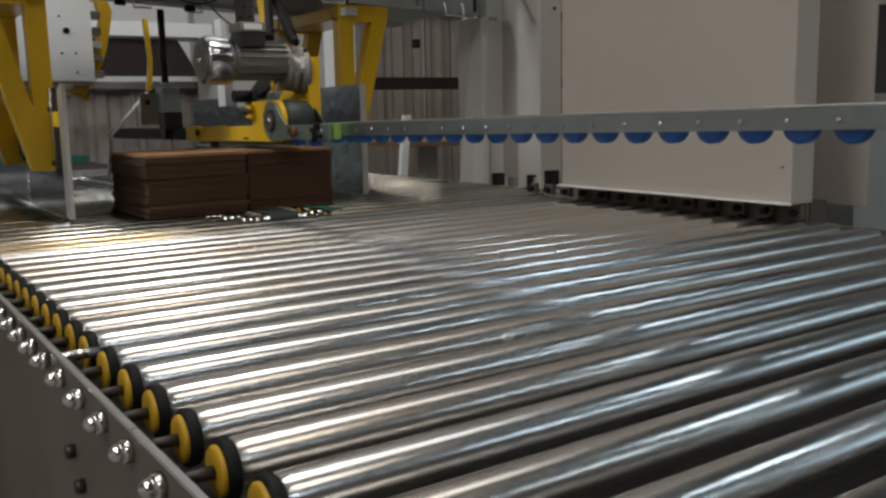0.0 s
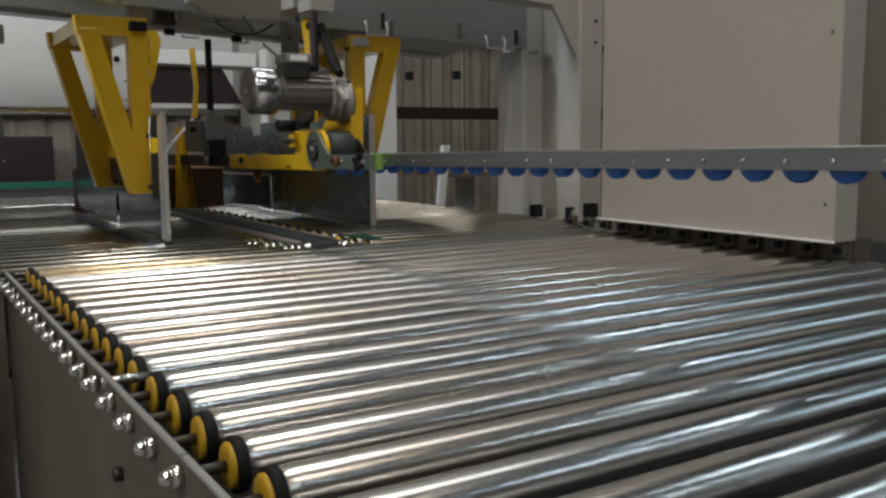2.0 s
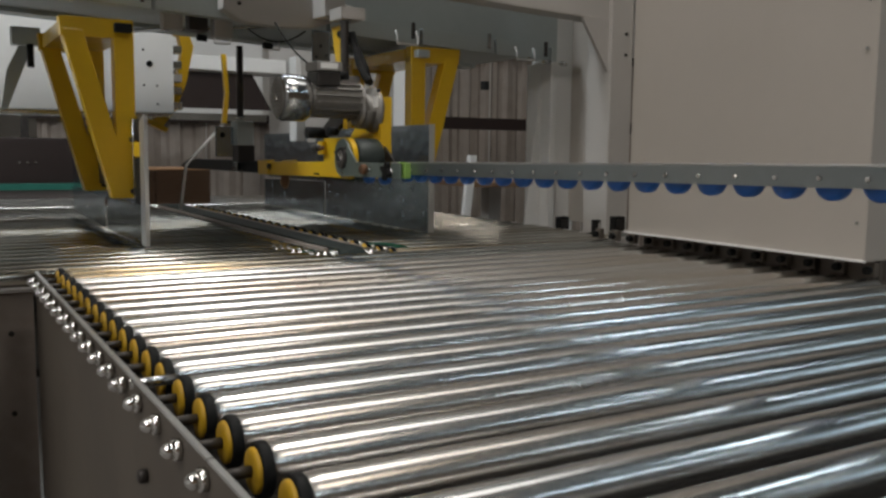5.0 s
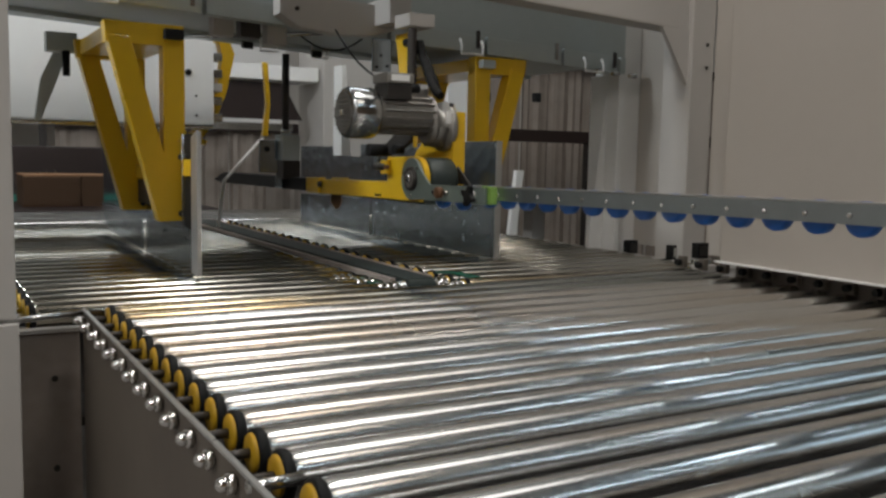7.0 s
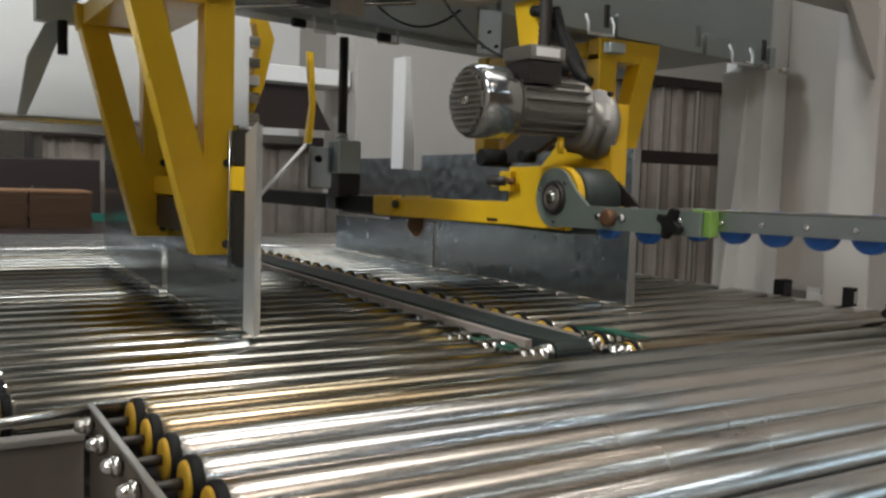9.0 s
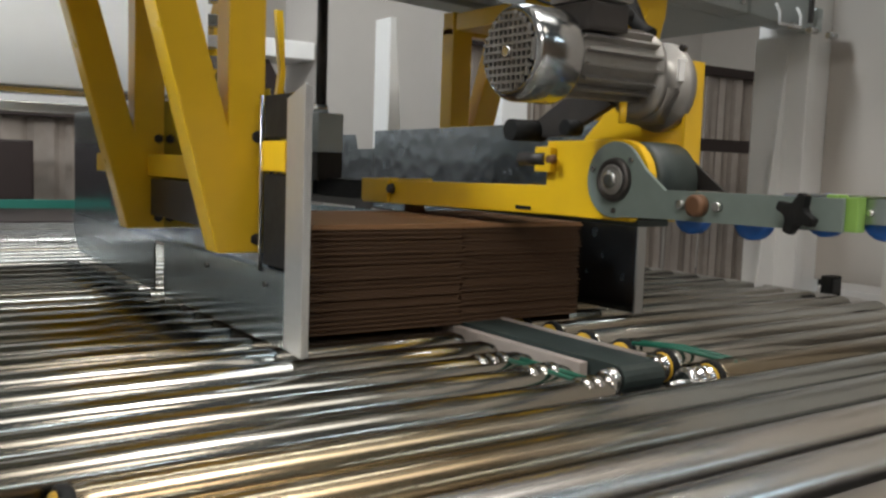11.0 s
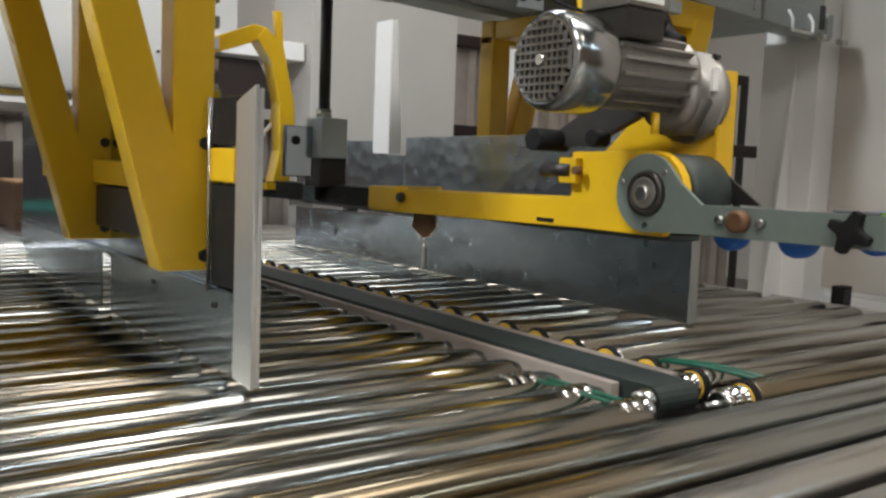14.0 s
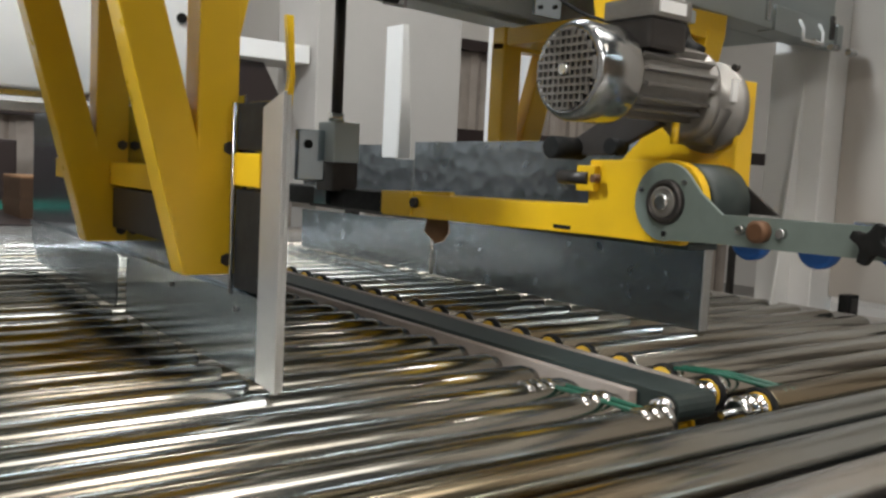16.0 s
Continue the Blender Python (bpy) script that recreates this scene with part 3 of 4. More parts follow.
def gantry():
    g = thing("gantry", (1.0, 3.1, 0.0), "grey-green painted steel gantry across the line with cable ducts", "machine frame")
    part("cross_beam", sloped(box(B(), -0.35, 2.16, 2.86, 2.98, 1.545, 1.78, 0.006)), GREYGREEN, g)
    part("under_plate", sloped(box(B(), -0.35, 2.1, 2.98, 3.36, 1.545, 1.556)), GREYGREEN, g)
    part("rear_beam", sloped(box(B(), -0.35, 2.1, 3.36, 3.46, 1.53, 1.60, 0.005)), GREYGREEN, g)
    x = -0.3
    k = 0
    while x < 2.1:
        w = (0.30, 0.24, 0.34)[k % 3]
        part("cable_duct", sloped(box(B(), x, min(x + w, 2.12), 2.81, 2.858, 1.515, 1.572, 0.004)), GREYGREEN, g)
        part("duct_clip", sloped(box(B(), x + w * 0.9, x + w * 0.9 + 0.012, 2.803, 2.811, 1.53, 1.585, 0.001)), DARKSTEEL if k % 2 else STEEL, g)
        x += w + 0.012
        k += 1
    for hx in (0.12, 0.30, 1.42, 1.92):
        handle(g, hx, 2.80, 1.53)
    for hx in (0.95, 1.14):
        handle(g, hx, 3.36, 1.53, 0.06)
    for hx in (1.98, 2.05, 2.13):
        part("end_fitting", sloped(rod(B(), (hx, 2.80, 1.51), (hx + 0.03, 2.80, 1.512), 0.008)), STEEL, g)
    part("hose", sloped(wire(B(), [*bow((0.95, 2.79, 1.56), (1.25, 2.79, 1.60), -0.02, 8)], 0.006)), WHITE, g)
    # control cable loop below the beam
    part("cable", sloped(wire(B(), bow((0.95, 3.0, 1.53), (1.16, 2.95, 1.54), 0.05, 12), 0.0028)), BLACK, g)
    lv = part("lever", prism(B(), [(0.226, 1.29), (0.244, 1.29), (0.316, 1.475), (0.316, 1.50), (0.284, 1.50), (0.246, 1.42)], "y", 3.30, 3.312, 0.003), GREYGREEN, g, "grey-green hanging lever")
    part("lever_mount", box(B(), 0.262, 0.35, 3.28, 3.33, 1.502, 1.56, 0.004), GREYGREEN, lv)
    part("lever_stop", rod(B(), (0.318, 3.285, 1.43), (0.318, 3.285, 1.505), 0.011), BLACK, lv)
    cover = [(0.80, 1.535), (0.86, 1.505), (0.98, 1.50), (1.10, 1.512), (1.16, 1.535), (1.16, 1.60), (0.80, 1.60)]
    part("lift_cover", sloped(prism(B(), cover, "y", 2.74, 2.80, 0.006)), GREY, g, "pale grey rounded cover plate")
    for hx in (0.85, 1.10):
        part("cover_bolt", sloped(lathe(B(), [(-0.006, 0.006), (0, 0.006)], (hx, 2.74, 1.555), "y", 8)), DARKSTEEL, g)
    for k, (px, pz) in enumerate(((0.66, 1.475), (0.74, 1.48), (0.82, 1.47))):
        part("valve_block", sloped(box(B(), px, px + 0.06, 2.90, 2.95, pz, pz + 0.06, 0.004)), DARKSTEEL if k % 2 else GREY, g)
    part("stay_bar", sloped(rod(B(), (0.60, 3.30, 1.50), (1.02, 2.92, 1.528), 0.007)), STEEL, g, "bright diagonal stay bar")
    for hx in (0.88, 1.13):
        part("proximity_switch", sloped(rod(B(), (hx, 3.33, 1.515), (hx + 0.035, 3.33, 1.515), 0.012)), BLACK, g)


def columns():
    c = thing("portal_frame", (2.15, 2.5, 0.0), "light grey steel portal column with an overhead beam", "machine frame")
    part("column", box(B(), 2.10, 2.20, 2.47, 2.60, 0, 2.4, 0.006), GREY, c)
    # top above 1.9 and left end are unseen, extended to block lamp light
    part("beam", sloped(box(B(), -1.3, 2.10, 2.49, 2.58, 1.63, 2.95, 0.006)), GREY, c)
    part("gusset", prism(B(), [(1.98, 1.637), (2.10, 1.637), (2.10, 1.46)], "y", 2.485, 2.50), GREY, c)
    for z in (1.518, 1.592):
        part("bolt", lathe(B(), [(-0.006, 0.0055), (0.001, 0.0055)], (2.165, 2.47, z), "y", 8), DARKSTEEL, c)
    p = thing("side_column", (2.2, 3.0, 0.0), "pale grey folded sheet column at the line side", "column", "side columns")
    part("sheet", box(B(), 2.12, 2.15, 2.84, 3.0, 0, 1.52, 0.004), WHITE, p)
    part("core", box(B(), 2.155, 2.26, 2.86, 3.02, 0, 2.0, 0.012), WHITE, p)
    part("rib", prism(B(), [(2.05, 0.88), (2.118, 0.88), (2.118, 1.48)], "y", 2.90, 2.906), WHITE, p)
    q = thing("side_column", (2.2, 4.2, 0.0), "pale grey folded sheet column at the line side", "column", "side columns")
    part("sheet", box(B(), 2.14, 2.26, 4.1, 4.22, 0, 2.2, 0.006), WHITE, q)
    for x, y in ((2.13, 3.75), (2.30, 3.6)):
        part("clamp", box(B(), x, x + 0.03, y, y + 0.03, 1.46, 1.5, 0.003), BLACK, q)
    post = thing("front_post", (-0.15, 2.2, 0.0), "wide light grey sheet metal post beside the conveyor", "post")
    part("sheet", box(B(), -0.35, 0.068, 2.09, 2.12, 0.90, 2.4, 0.004), GREY, post)
    part("core", box(B(), -0.33, 0.05, 2.125, 2.25, 0.0, 2.4, 0.004), GREY, post)
    part("lower_sheet", box(B(), -0.55, 0.070, 2.07, 2.085, 0.0, 0.895, 0.003), GREY, post)
    for x, z in ((0.023, 0.889), (0.012, 0.709), (0.02, 1.10)):
        part("bolt", lathe(B(), [(-0.008, 0.007), (0.001, 0.009)], (x, 2.07 if z < 1 else 2.09, z), "y", 8), CHROME if z > 0.8 else DARKSTEEL, post)


def panels():
    g = thing("guard_panel", (1.9, 1.8, 0.0), "large beige painted sheet-metal guard panel", "panel")
    part("sheet", box(B(), 1.862, 1.95, 1.285, 2.09, 0.93, 2.5, 0.006), BEIGE, g)
    part("sheet", box(B(), 2.235, 2.25, 2.605, 2.858, 0.9, 2.4, 0.003), BEIGE, g)
    part("sheet", box(B(), 2.205, 2.22, 1.3, 2.47, 0.9, 2.5, 0.003), BEIGE, g)
    part("lower_rail", box(B(), 1.852, 1.861, 1.28, 2.10, 0.930, 0.936, 0.002), WHITE, g)
    for z in (1.02, 1.42, 1.53):
        part("screw", lathe(B(), [(-0.003, 0.004), (0.0, 0.005)], (1.861, 1.31, z), "x", 8), STEEL, g)
    part("support", box(B(), 1.965, 2.03, 1.3, 1.36, 0, 0.93), SIDE, g)
    part("support", box(B(), 1.965, 2.03, 2.0, 2.06, 0, 0.93), SIDE, g)
    for i in range(13):
        y = 1.3 + i * 0.082
        b = thing("edge_roller", (1.9, y, 0.90), "small black edge roller under the guard panel", "roller", "edge rollers")
        part("wheel", lathe(B(), [(0, 0.008), (0.003, 0.010), (0.016, 0.010), (0.019, 0.008)], (1.888, y, 0.908), "x", 12), BLACK, b)
        part("fork", box(B(), 1.908, 1.925, y - 0.012, y + 0.012, 0.892, 0.926, 0.001), SIDE, b)
    # brown strip added so that the gap below the panel looks shaded
    part("gap_strip", box(B(), 1.93, 1.945, 1.29, 2.09, 0.88, 0.929), SIDE, g, "added brown strip that darkens the gap under the panel")
    cv = thing("side_cover", (-0.2, 2.28, 0.0), "dull beige sheet cover below the rollers", "cover")
    part("sheet", box(B(), -0.6, 0.20, 2.272, 2.29, 0.0, 0.835, 0.003), CHEEK, cv)
    part("top_lip", box(B(), -0.6, 0.20, 2.262, 2.292, 0.837, 0.845, 0.002), GREY, cv)
    for z in (0.55, 0.74):
        part("screw", lathe(B(), [(-0.006, 0.006), (0.001, 0.007)], (0.15, 2.272, z), "y", 8), DARKSTEEL, cv)
    lip = thing("outfeed_rail", (2.0, 2.4, 0.86), "pale metal rail beside the rollers", "rail")
    part("bar", box(B(), 2.0925, 2.14, 2.345, 3.3, 0.842, 0.859, 0.003), GREY, lip)
    part("bar_foot", box(B(), 1.975, 2.06, 2.27, 2.315, 0.872, 0.893, 0.003), GREY, lip)
    for (x, y, z, col) in ((2.106, 2.728, 0.866, BLACK), (2.10, 2.51, 0.87, STEEL), (2.004, 2.30, 0.90, BLACK)):
        s = thing("photo_sensor", (x, y, z), "small dark box sensor on a metal foot beside the rollers", "sensor", "photo sensors")
        part("housing", box(B(), x - 0.022, x + 0.022, y - 0.014, y + 0.014, z + 0.014, z + 0.062, 0.003), BLACK, s)
        part("face", box(B(), x - 0.016, x + 0.016, y - 0.0165, y - 0.0142, z + 0.022, z + 0.054, 0.002), col if col is STEEL else DARKSTEEL, s)
        part("foot", box(B(), x - 0.02, x + 0.03, y - 0.02, y + 0.02, z - 0.006, z + 0.012, 0.002), STEEL, s)


# ---------------------------------------------------------------- hold-down unit
def hold_down():
    u = thing("hold_down_conveyor", (1.1, 2.6, 1.08), "yellow hold-down arm with belt, motor and rail of blue wheels", "conveyor")
    cy, cz = 2.423, 1.150
    pts = [(3.19, 1.079), (3.19, 1.130), (3.07, 1.134), (3.07, 1.128), (2.585, 1.136), (2.585, 1.207), (2.43, 1.2095)]
    for i in range(8):
        a = math.pi / 2 + math.pi * 0.62 * i / 7
        pts.append((cy + 0.060 * math.cos(a), cz + 0.060 * math.sin(a)))
    pts += [(2.40, 1.0895), (2.56, 1.090)]
    arm = part("arm", prism(B(), pts[::-1], "x", 1.062, 1.078, 0.002), YELLOW, u, "yellow painted arm plate")
    part("arm", prism(B(), pts[::-1], "x", 1.150, 1.162, 0.002), YELLOW, u, "yellow painted arm plate")
    part("belt", box(B(), 1.082, 1.148, 2.40, 3.18, 1.082, 1.092, 0.002), BELT, u, "dark green hold-down belt")
    part("end_block", box(B(), 1.055, 1.061, 3.075, 3.185, 1.083, 1.13, 0.002), YELLOW, arm)
    part("pivot_bolt", lathe(B(), [(-0.012, 0.009), (-0.002, 0.011)], (1.06, 3.06, 1.112), "x", 8), DARKSTEEL, arm)
    part("adjuster_block", box(B(), 1.048, 1.061, 2.562, 2.60, 1.158, 1.198, 0.003), YELLOW, arm)
    part("adjuster_screw", rod(B(), (1.053, 2.575, 1.178), (1.053, 2.640, 1.178), 0.011), DARKSTEEL, arm)
    part("adjuster_nut", lathe(B(), [(-0.012, 0.007), (0, 0.008)], (1.05, 2.555, 1.178), "x", 6), BROWN, arm)
    part("warning_sticker", box(B(), 1.0605, 1.0615, 2.62, 2.66, 1.094, 1.10), BLACK, arm)
    # drum, bearing disc and link to the wheel rail
    part("drum", lathe(B(), [(0, 0.05), (0.008, 0.057), (0.075, 0.057), (0.083, 0.05)], (1.079, cy - 0.012, cz), "x", 40), BELT, u, "dark green belt drum")
    disc_pts = [(cy + 0.056 * math.cos(a), cz + 0.056 * math.sin(a)) for a in [math.radians(d) for d in range(-105, 136, 12)]]
    disc_pts += [(2.362, 1.166), (2.325, 1.139), (2.06, 1.1405), (2.06, 1.1015), (2.36, 1.098)]
    link = part("link_plate", prism(B(), disc_pts, "x", 1.052, 1.058, 0.001), DISC, u, "grey-green bearing plate")
    part("bearing", lathe(B(), [(-0.006, 0.014), (-0.006, 0.020), (-0.003, 0.020), (-0.003, 0.024), (-0.008, 0.024), (-0.008, 0.030), (0.0, 0.033)], (1.052, cy - 0.002, cz), "x", 32), DARKSTEEL, link, "dark ball bearing ring")
    part("bearing_race", lathe(B(), [(-0.0075, 0.0225), (-0.0085, 0.0215), (-0.0085, 0.017), (-0.0065, 0.016)], (1.052, cy - 0.002, cz), "x", 32), ALU, link, "dull grey bearing race")
    part("shaft", lathe(B(), [(-0.012, 0.009), (-0.011, 0.012), (0, 0.012)], (1.05, cy - 0.002, cz), "x", 20), STEEL, link)
    for d in (20, 140, 265):
        a = math.radians(d)
        part("screw", lathe(B(), [(-0.004, 0.004), (0, 0.004)], (1.052, cy + 0.045 * math.cos(a), cz + 0.045 * math.sin(a)), "x", 8), STEEL, link)
    part("stub", lathe(B(), [(-0.016, 0.010), (-0.014, 0.0145), (0, 0.0145)], (1.052, 2.262, 1.121), "x", 20), BROWN, link, "rusty brown shaft stub")
    for y in (2.232, 2.292):
        part("slot_nut", lathe(B(), [(-0.008, 0.006), (0, 0.007)], (1.052, y, 1.121), "x", 8), STEEL, link)
    # motor: its axis runs across the line
    ax, ay, az = 0.862, 2.442, 1.318
    mt = part("motor", lathe(B(), [(0.085, 0.05), (0.09, 0.052), (0.10, 0.046), (0.235, 0.044), (0.245, 0.044), (0.247, 0.052), (0.253, 0.052)], (ax, ay, az), "x", 32), ALU, u, "cast aluminium electric motor")
    part("fan_cover", lathe(B(), [(0.006, 0.050), (0.002, 0.056), (0.006, 0.062), (0.014, 0.066), (0.074, 0.066), (0.079, 0.064), (0.086, 0.058)], (ax, ay, az), "x", 40), SPUN, mt, "dull bright metal fan cover")
    gr = B()
    for k in range(-5, 6):
        w = 0.0102
        half = math.sqrt(max(0.053 ** 2 - (k * w) ** 2, 0.0001))
        box(gr, ax - 0.002, ax + 0.003, ay + k * w - 0.0017, ay + k * w + 0.0017, az - half, az + half)
        box(gr, ax - 0.003, ax + 0.002, ay - half, ay + half, az + k * w - 0.0017, az + k * w + 0.0017)
    part("grille", gr, ALU, mt, "square mesh fan grille")
    part("grille_back", lathe(B(), [(0, 0.053), (0.002, 0.053)], (ax + 0.0045, ay, az), "x", 32), BLACK, mt)
    part("grille_hub", lathe(B(), [(-0.006, 0.007), (0.0, 0.010)], (ax, ay, az), "x", 12), STEEL, mt)
    for k in range(16):
        a = 2 * math.pi * (k + 0.5) / 16
        f = B()
        box(f, ax + 0.10, ax + 0.245, -0.002, 0.002, 0.042, 0.054)
        bmesh.ops.transform(f, matrix=Matrix.Translation((0, ay, az)) @ Matrix.Rotation(a, 4, "X"), verts=f.verts)
        part("cooling_fin", f, ALU, mt)
    part("terminal_box", box(B(), ax + 0.10, ax + 0.172, ay - 0.052, ay + 0.03, az + 0.036, az + 0.076, 0.006), DARKSTEEL, mt, "dark terminal box")
    part("box_lid", box(B(), ax + 0.097, ax + 0.176, ay - 0.056, ay + 0.034, az + 0.077, az + 0.104, 0.006), ALU, mt)
    part("rating_plate", box(B(), ax + 0.108, ax + 0.160, ay - 0.0585, ay - 0.0563, az + 0.083, az + 0.099), WHITE, mt, "small white rating plate")
    part("cable_gland", rod(B(), (ax + 0.177, ay - 0.01, az + 0.068), (ax + 0.212, ay - 0.01, az + 0.07), 0.012), BLACK, mt)
    part("drain_plug", rod(B(), (ax + 0.2, ay - 0.02, az - 0.055), (ax + 0.2, ay - 0.02, az - 0.085), 0.006), YELLOW, mt)
    gb = part("gearbox", lathe(B(), [(0.252, 0.040), (0.256, 0.052), (0.268, 0.052), (0.270, 0.044), (0.298, 0.047), (0.300, 0.066), (0.312, 0.068), (0.316, 0.066)], (ax - 0.012, ay, az - 0.026), "x", 40), ALU, u, "cast gearbox flange")
    part("housing", lathe(B(), [(0.262, 0.030), (0.266, 0.051), (0.297, 0.054)], (ax - 0.012, ay + 0.004, az - 0.036), "x", 6), ALU, gb)
    part("type_plate", box(B(), ax + 0.275, ax + 0.292, ay - 0.056, ay - 0.052, az - 0.02, az + 0.012), WHITE, gb)
    for k in range(4):
        a = math.pi / 4 + k * math.pi / 2
        part("screw", lathe(B(), [(0.292, 0.005), (0.301, 0.005)], (ax, ay + 0.06 * math.cos(a), az - 0.012 + 0.06 * math.sin(a)), "x", 8), DARKSTEEL, gb)
    part("back_plate", prism(B(), [(2.396, 1.135), (2.64, 1.135), (2.64, 1.19), (2.57, 1.25), (2.53, 1.33), (2.47, 1.362), (2.41, 1.352), (2.396, 1.335)], "x", 1.164, 1.170, 0.001), YELLOW, u, "yellow gearbox plate")
    part("strap", box(B(), 1.158, 1.196, 2.388, 2.395, 1.135, 1.330, 0.002), YELLOW, u, "yellow upright strap")
    part("strap_foot", prism(B(), [(2.387, 1.138), (2.32, 1.138), (2.387, 1.185)], "x", 1.172, 1.178), DARKSTEEL, u)
    part("tension_bracket", prism(B(), [(2.66, 1.215), (2.66, 1.235), (2.58, 1.275), (2.50, 1.285), (2.47, 1.262), (2.58, 1.216)], "x", 1.085, 1.10, 0.002), DARKSTEEL, u)
    part("rod_end", rod(B(), (1.03, 2.645, 1.225), (1.10, 2.645, 1.225), 0.018), BLACK, u, "black round rod end")
    part("knob", rod(B(), (1.06, 2.545, 1.228), (1.09, 2.545, 1.228), 0.013), BLACK, u)
    # rail with blue wheels
    y0 = -1.6
    rail = B()
    for a, b in ((y0, 2.155),):
        prism(rail, [(a, 1.133 + rail_z(a)), (b, 1.133 + rail_z(b)), (b, 1.165 + rail_z(b)), (a, 1.165 + rail_z(a))], "x", 1.080, 1.083, 0.0006)
        prism(rail, [(a, 1.163 + rail_z(a)), (b, 1.163 + rail_z(b)), (b, 1.1655 + rail_z(b)), (a, 1.1655 + rail_z(a))], "x", 1.0835, 1.118)
        prism(rail, [(a, 1.133 + rail_z(a)), (b, 1.133 + rail_z(b)), (b, 1.1625 + rail_z(b)), (a, 1.1625 + rail_z(a))], "x", 1.1185, 1.121)
    # thin pale rod added to draw the highlight on the rail's upper edge
    part("edge_glint", rod(B(), (1.0795, y0, 1.1645 + rail_z(y0)), (1.0795, 2.155, 1.1645 + rail_z(2.155)), 0.0022), STRIP, u, "pale rod for the highlight along the rail top")
    part("wheel_rail", rail, RAIL, u, "galvanized U rail")
    wheel = mesh_of("wheel", lathe(B(), [(0, 0.008), (0.001, 0.020), (0.003, 0.0255), (0.006, 0.0265), (0.018, 0.0265), (0.021, 0.0255), (0.024, 0.020)], (0, 0, 0), "x", 28), BLUE)
    screw = mesh_of("axle_screw", lathe(B(), [(-0.004, 0.003), (-0.003, 0.0042), (0, 0.0045)], (0, 0, 0), "x", 8), CHROME)
    for i in range(49):
        y = 2.110 - i * 0.0758
        if y < y0 + 0.03:
            break
        piece("wheel", wheel, u, (1.089, y, 1.1405 + rail_z(y)))
        piece("axle_screw", screw, u, (1.0795, y + 0.008, 1.146 + rail_z(y)))
    for y in (2.294, 2.196):
        piece("wheel", wheel, u, (1.066, y, 1.107))
    part("lime_clip", box(B(), 1.060, 1.0795, 2.070, 2.087, 1.102, 1.144, 0.002), LIME, u, "lime green plastic clip")
    part("lime_clip", box(B(), 1.062, 1.0795, 2.048, 2.066, 1.102, 1.142, 0.002), LIME, u, "lime green plastic clip")
    star = B()
    pts = []
    for i in range(16):
        a = 2 * math.pi * i / 16
        r = 0.026 if i % 4 in (0, 1) else 0.014
        pts.append((2.108 + r * math.cos(a + 0.2), 1.120 + r * math.sin(a + 0.2)))
    prism(star, pts, "x", 1.030, 1.044, 0.003)
    part("star_knob", star, BLACK, u, "black star knob")
    part("knob_stud", rod(B(), (1.04, 2.108, 1.120), (1.08, 2.108, 1.120), 0.010), STEEL, u)
    # struts by which the unit hangs on the gantry
    sp = [(0.0, 0.012)]
    for k in range(14):
        sp += [(0.004 + k * 0.0125, 0.0145), (0.010 + k * 0.0125, 0.012)]
    part("bellows", lathe(B(), sp, (1.124, 2.566, 1.392), "z", 16), DARKSTEEL, u, "dark ribbed spindle bellows")
    part("spindle_head", box(B(), 1.105, 1.185, 2.545, 2.64, 1.568, 1.605, 0.006), GREY, u, "pale grey head box")
    part("head_arm", box(B(), 1.09, 1.16, 2.64, 2.86, 1.585, 1.66, 0.006), GREY, u)
    part("clamp_block", box(B(), 1.085, 1.16, 2.53, 2.60, 1.378, 1.397, 0.004), ALU, u)
    for k, (a, e, s) in enumerate((((1.15, 2.57, 1.53), (1.165, 2.47, 1.375), 0.03), ((1.13, 2.62, 1.53), (1.175, 2.50, 1.38), -0.04))):
        part("hose", wire(B(), bow(a, e, s, 8), 0.012), BLACK, u, "black hose")
    part("cable", wire(B(), bow((0.95, 2.70, 1.56), (1.08, 2.47, 1.42), 0.06, 12), 0.0028), BLACK, u)
    part("sensor_plate", box(B(), 1.11, 1.175, 2.795, 2.80, 1.46, 1.56, 0.003), ZINC, u, "drilled sensor plate")
    for q in ((1.125, 1.475), (1.16, 1.48), (1.14, 1.51)):
        part("drill_hole", lathe(B(), [(-0.0035, 0.004), (0.0, 0.004)], (q[0], 2.795, q[1]), "y", 8), BLACK, u)
    part("hook_lug", prism(B(), [(2.62, 1.40), (2.66, 1.40), (2.70, 1.56), (2.60, 1.56)], "x", 1.14, 1.148), YELLOW, u)
    # dark slide that carries on behind the arm
    part("rear_slide", prism(B(), [(3.192, 1.083), (4.25, 1.075), (4.36, 1.085), (4.2, 1.12), (3.192, 1.125)], "x", 1.07, 1.15, 0.002), BLACK, u, "black rear slide plate")
    part("slide_bracket", box(B(), 1.05, 1.064, 3.42, 3.48, 1.085, 1.125, 0.002), ZINC, u)
    return u


def torn_card():
    bm = B()
    prism(bm, [(3.02, 1.082), (3.09, 1.082), (3.10, 1.05), (3.06, 1.03), (3.035, 1.035), (3.015, 1.055)], "x", 1.11, 1.113)
    solid("card_scrap", bm, CARDTOP, "torn scrap of brown card hanging under the arm", "card scrap")


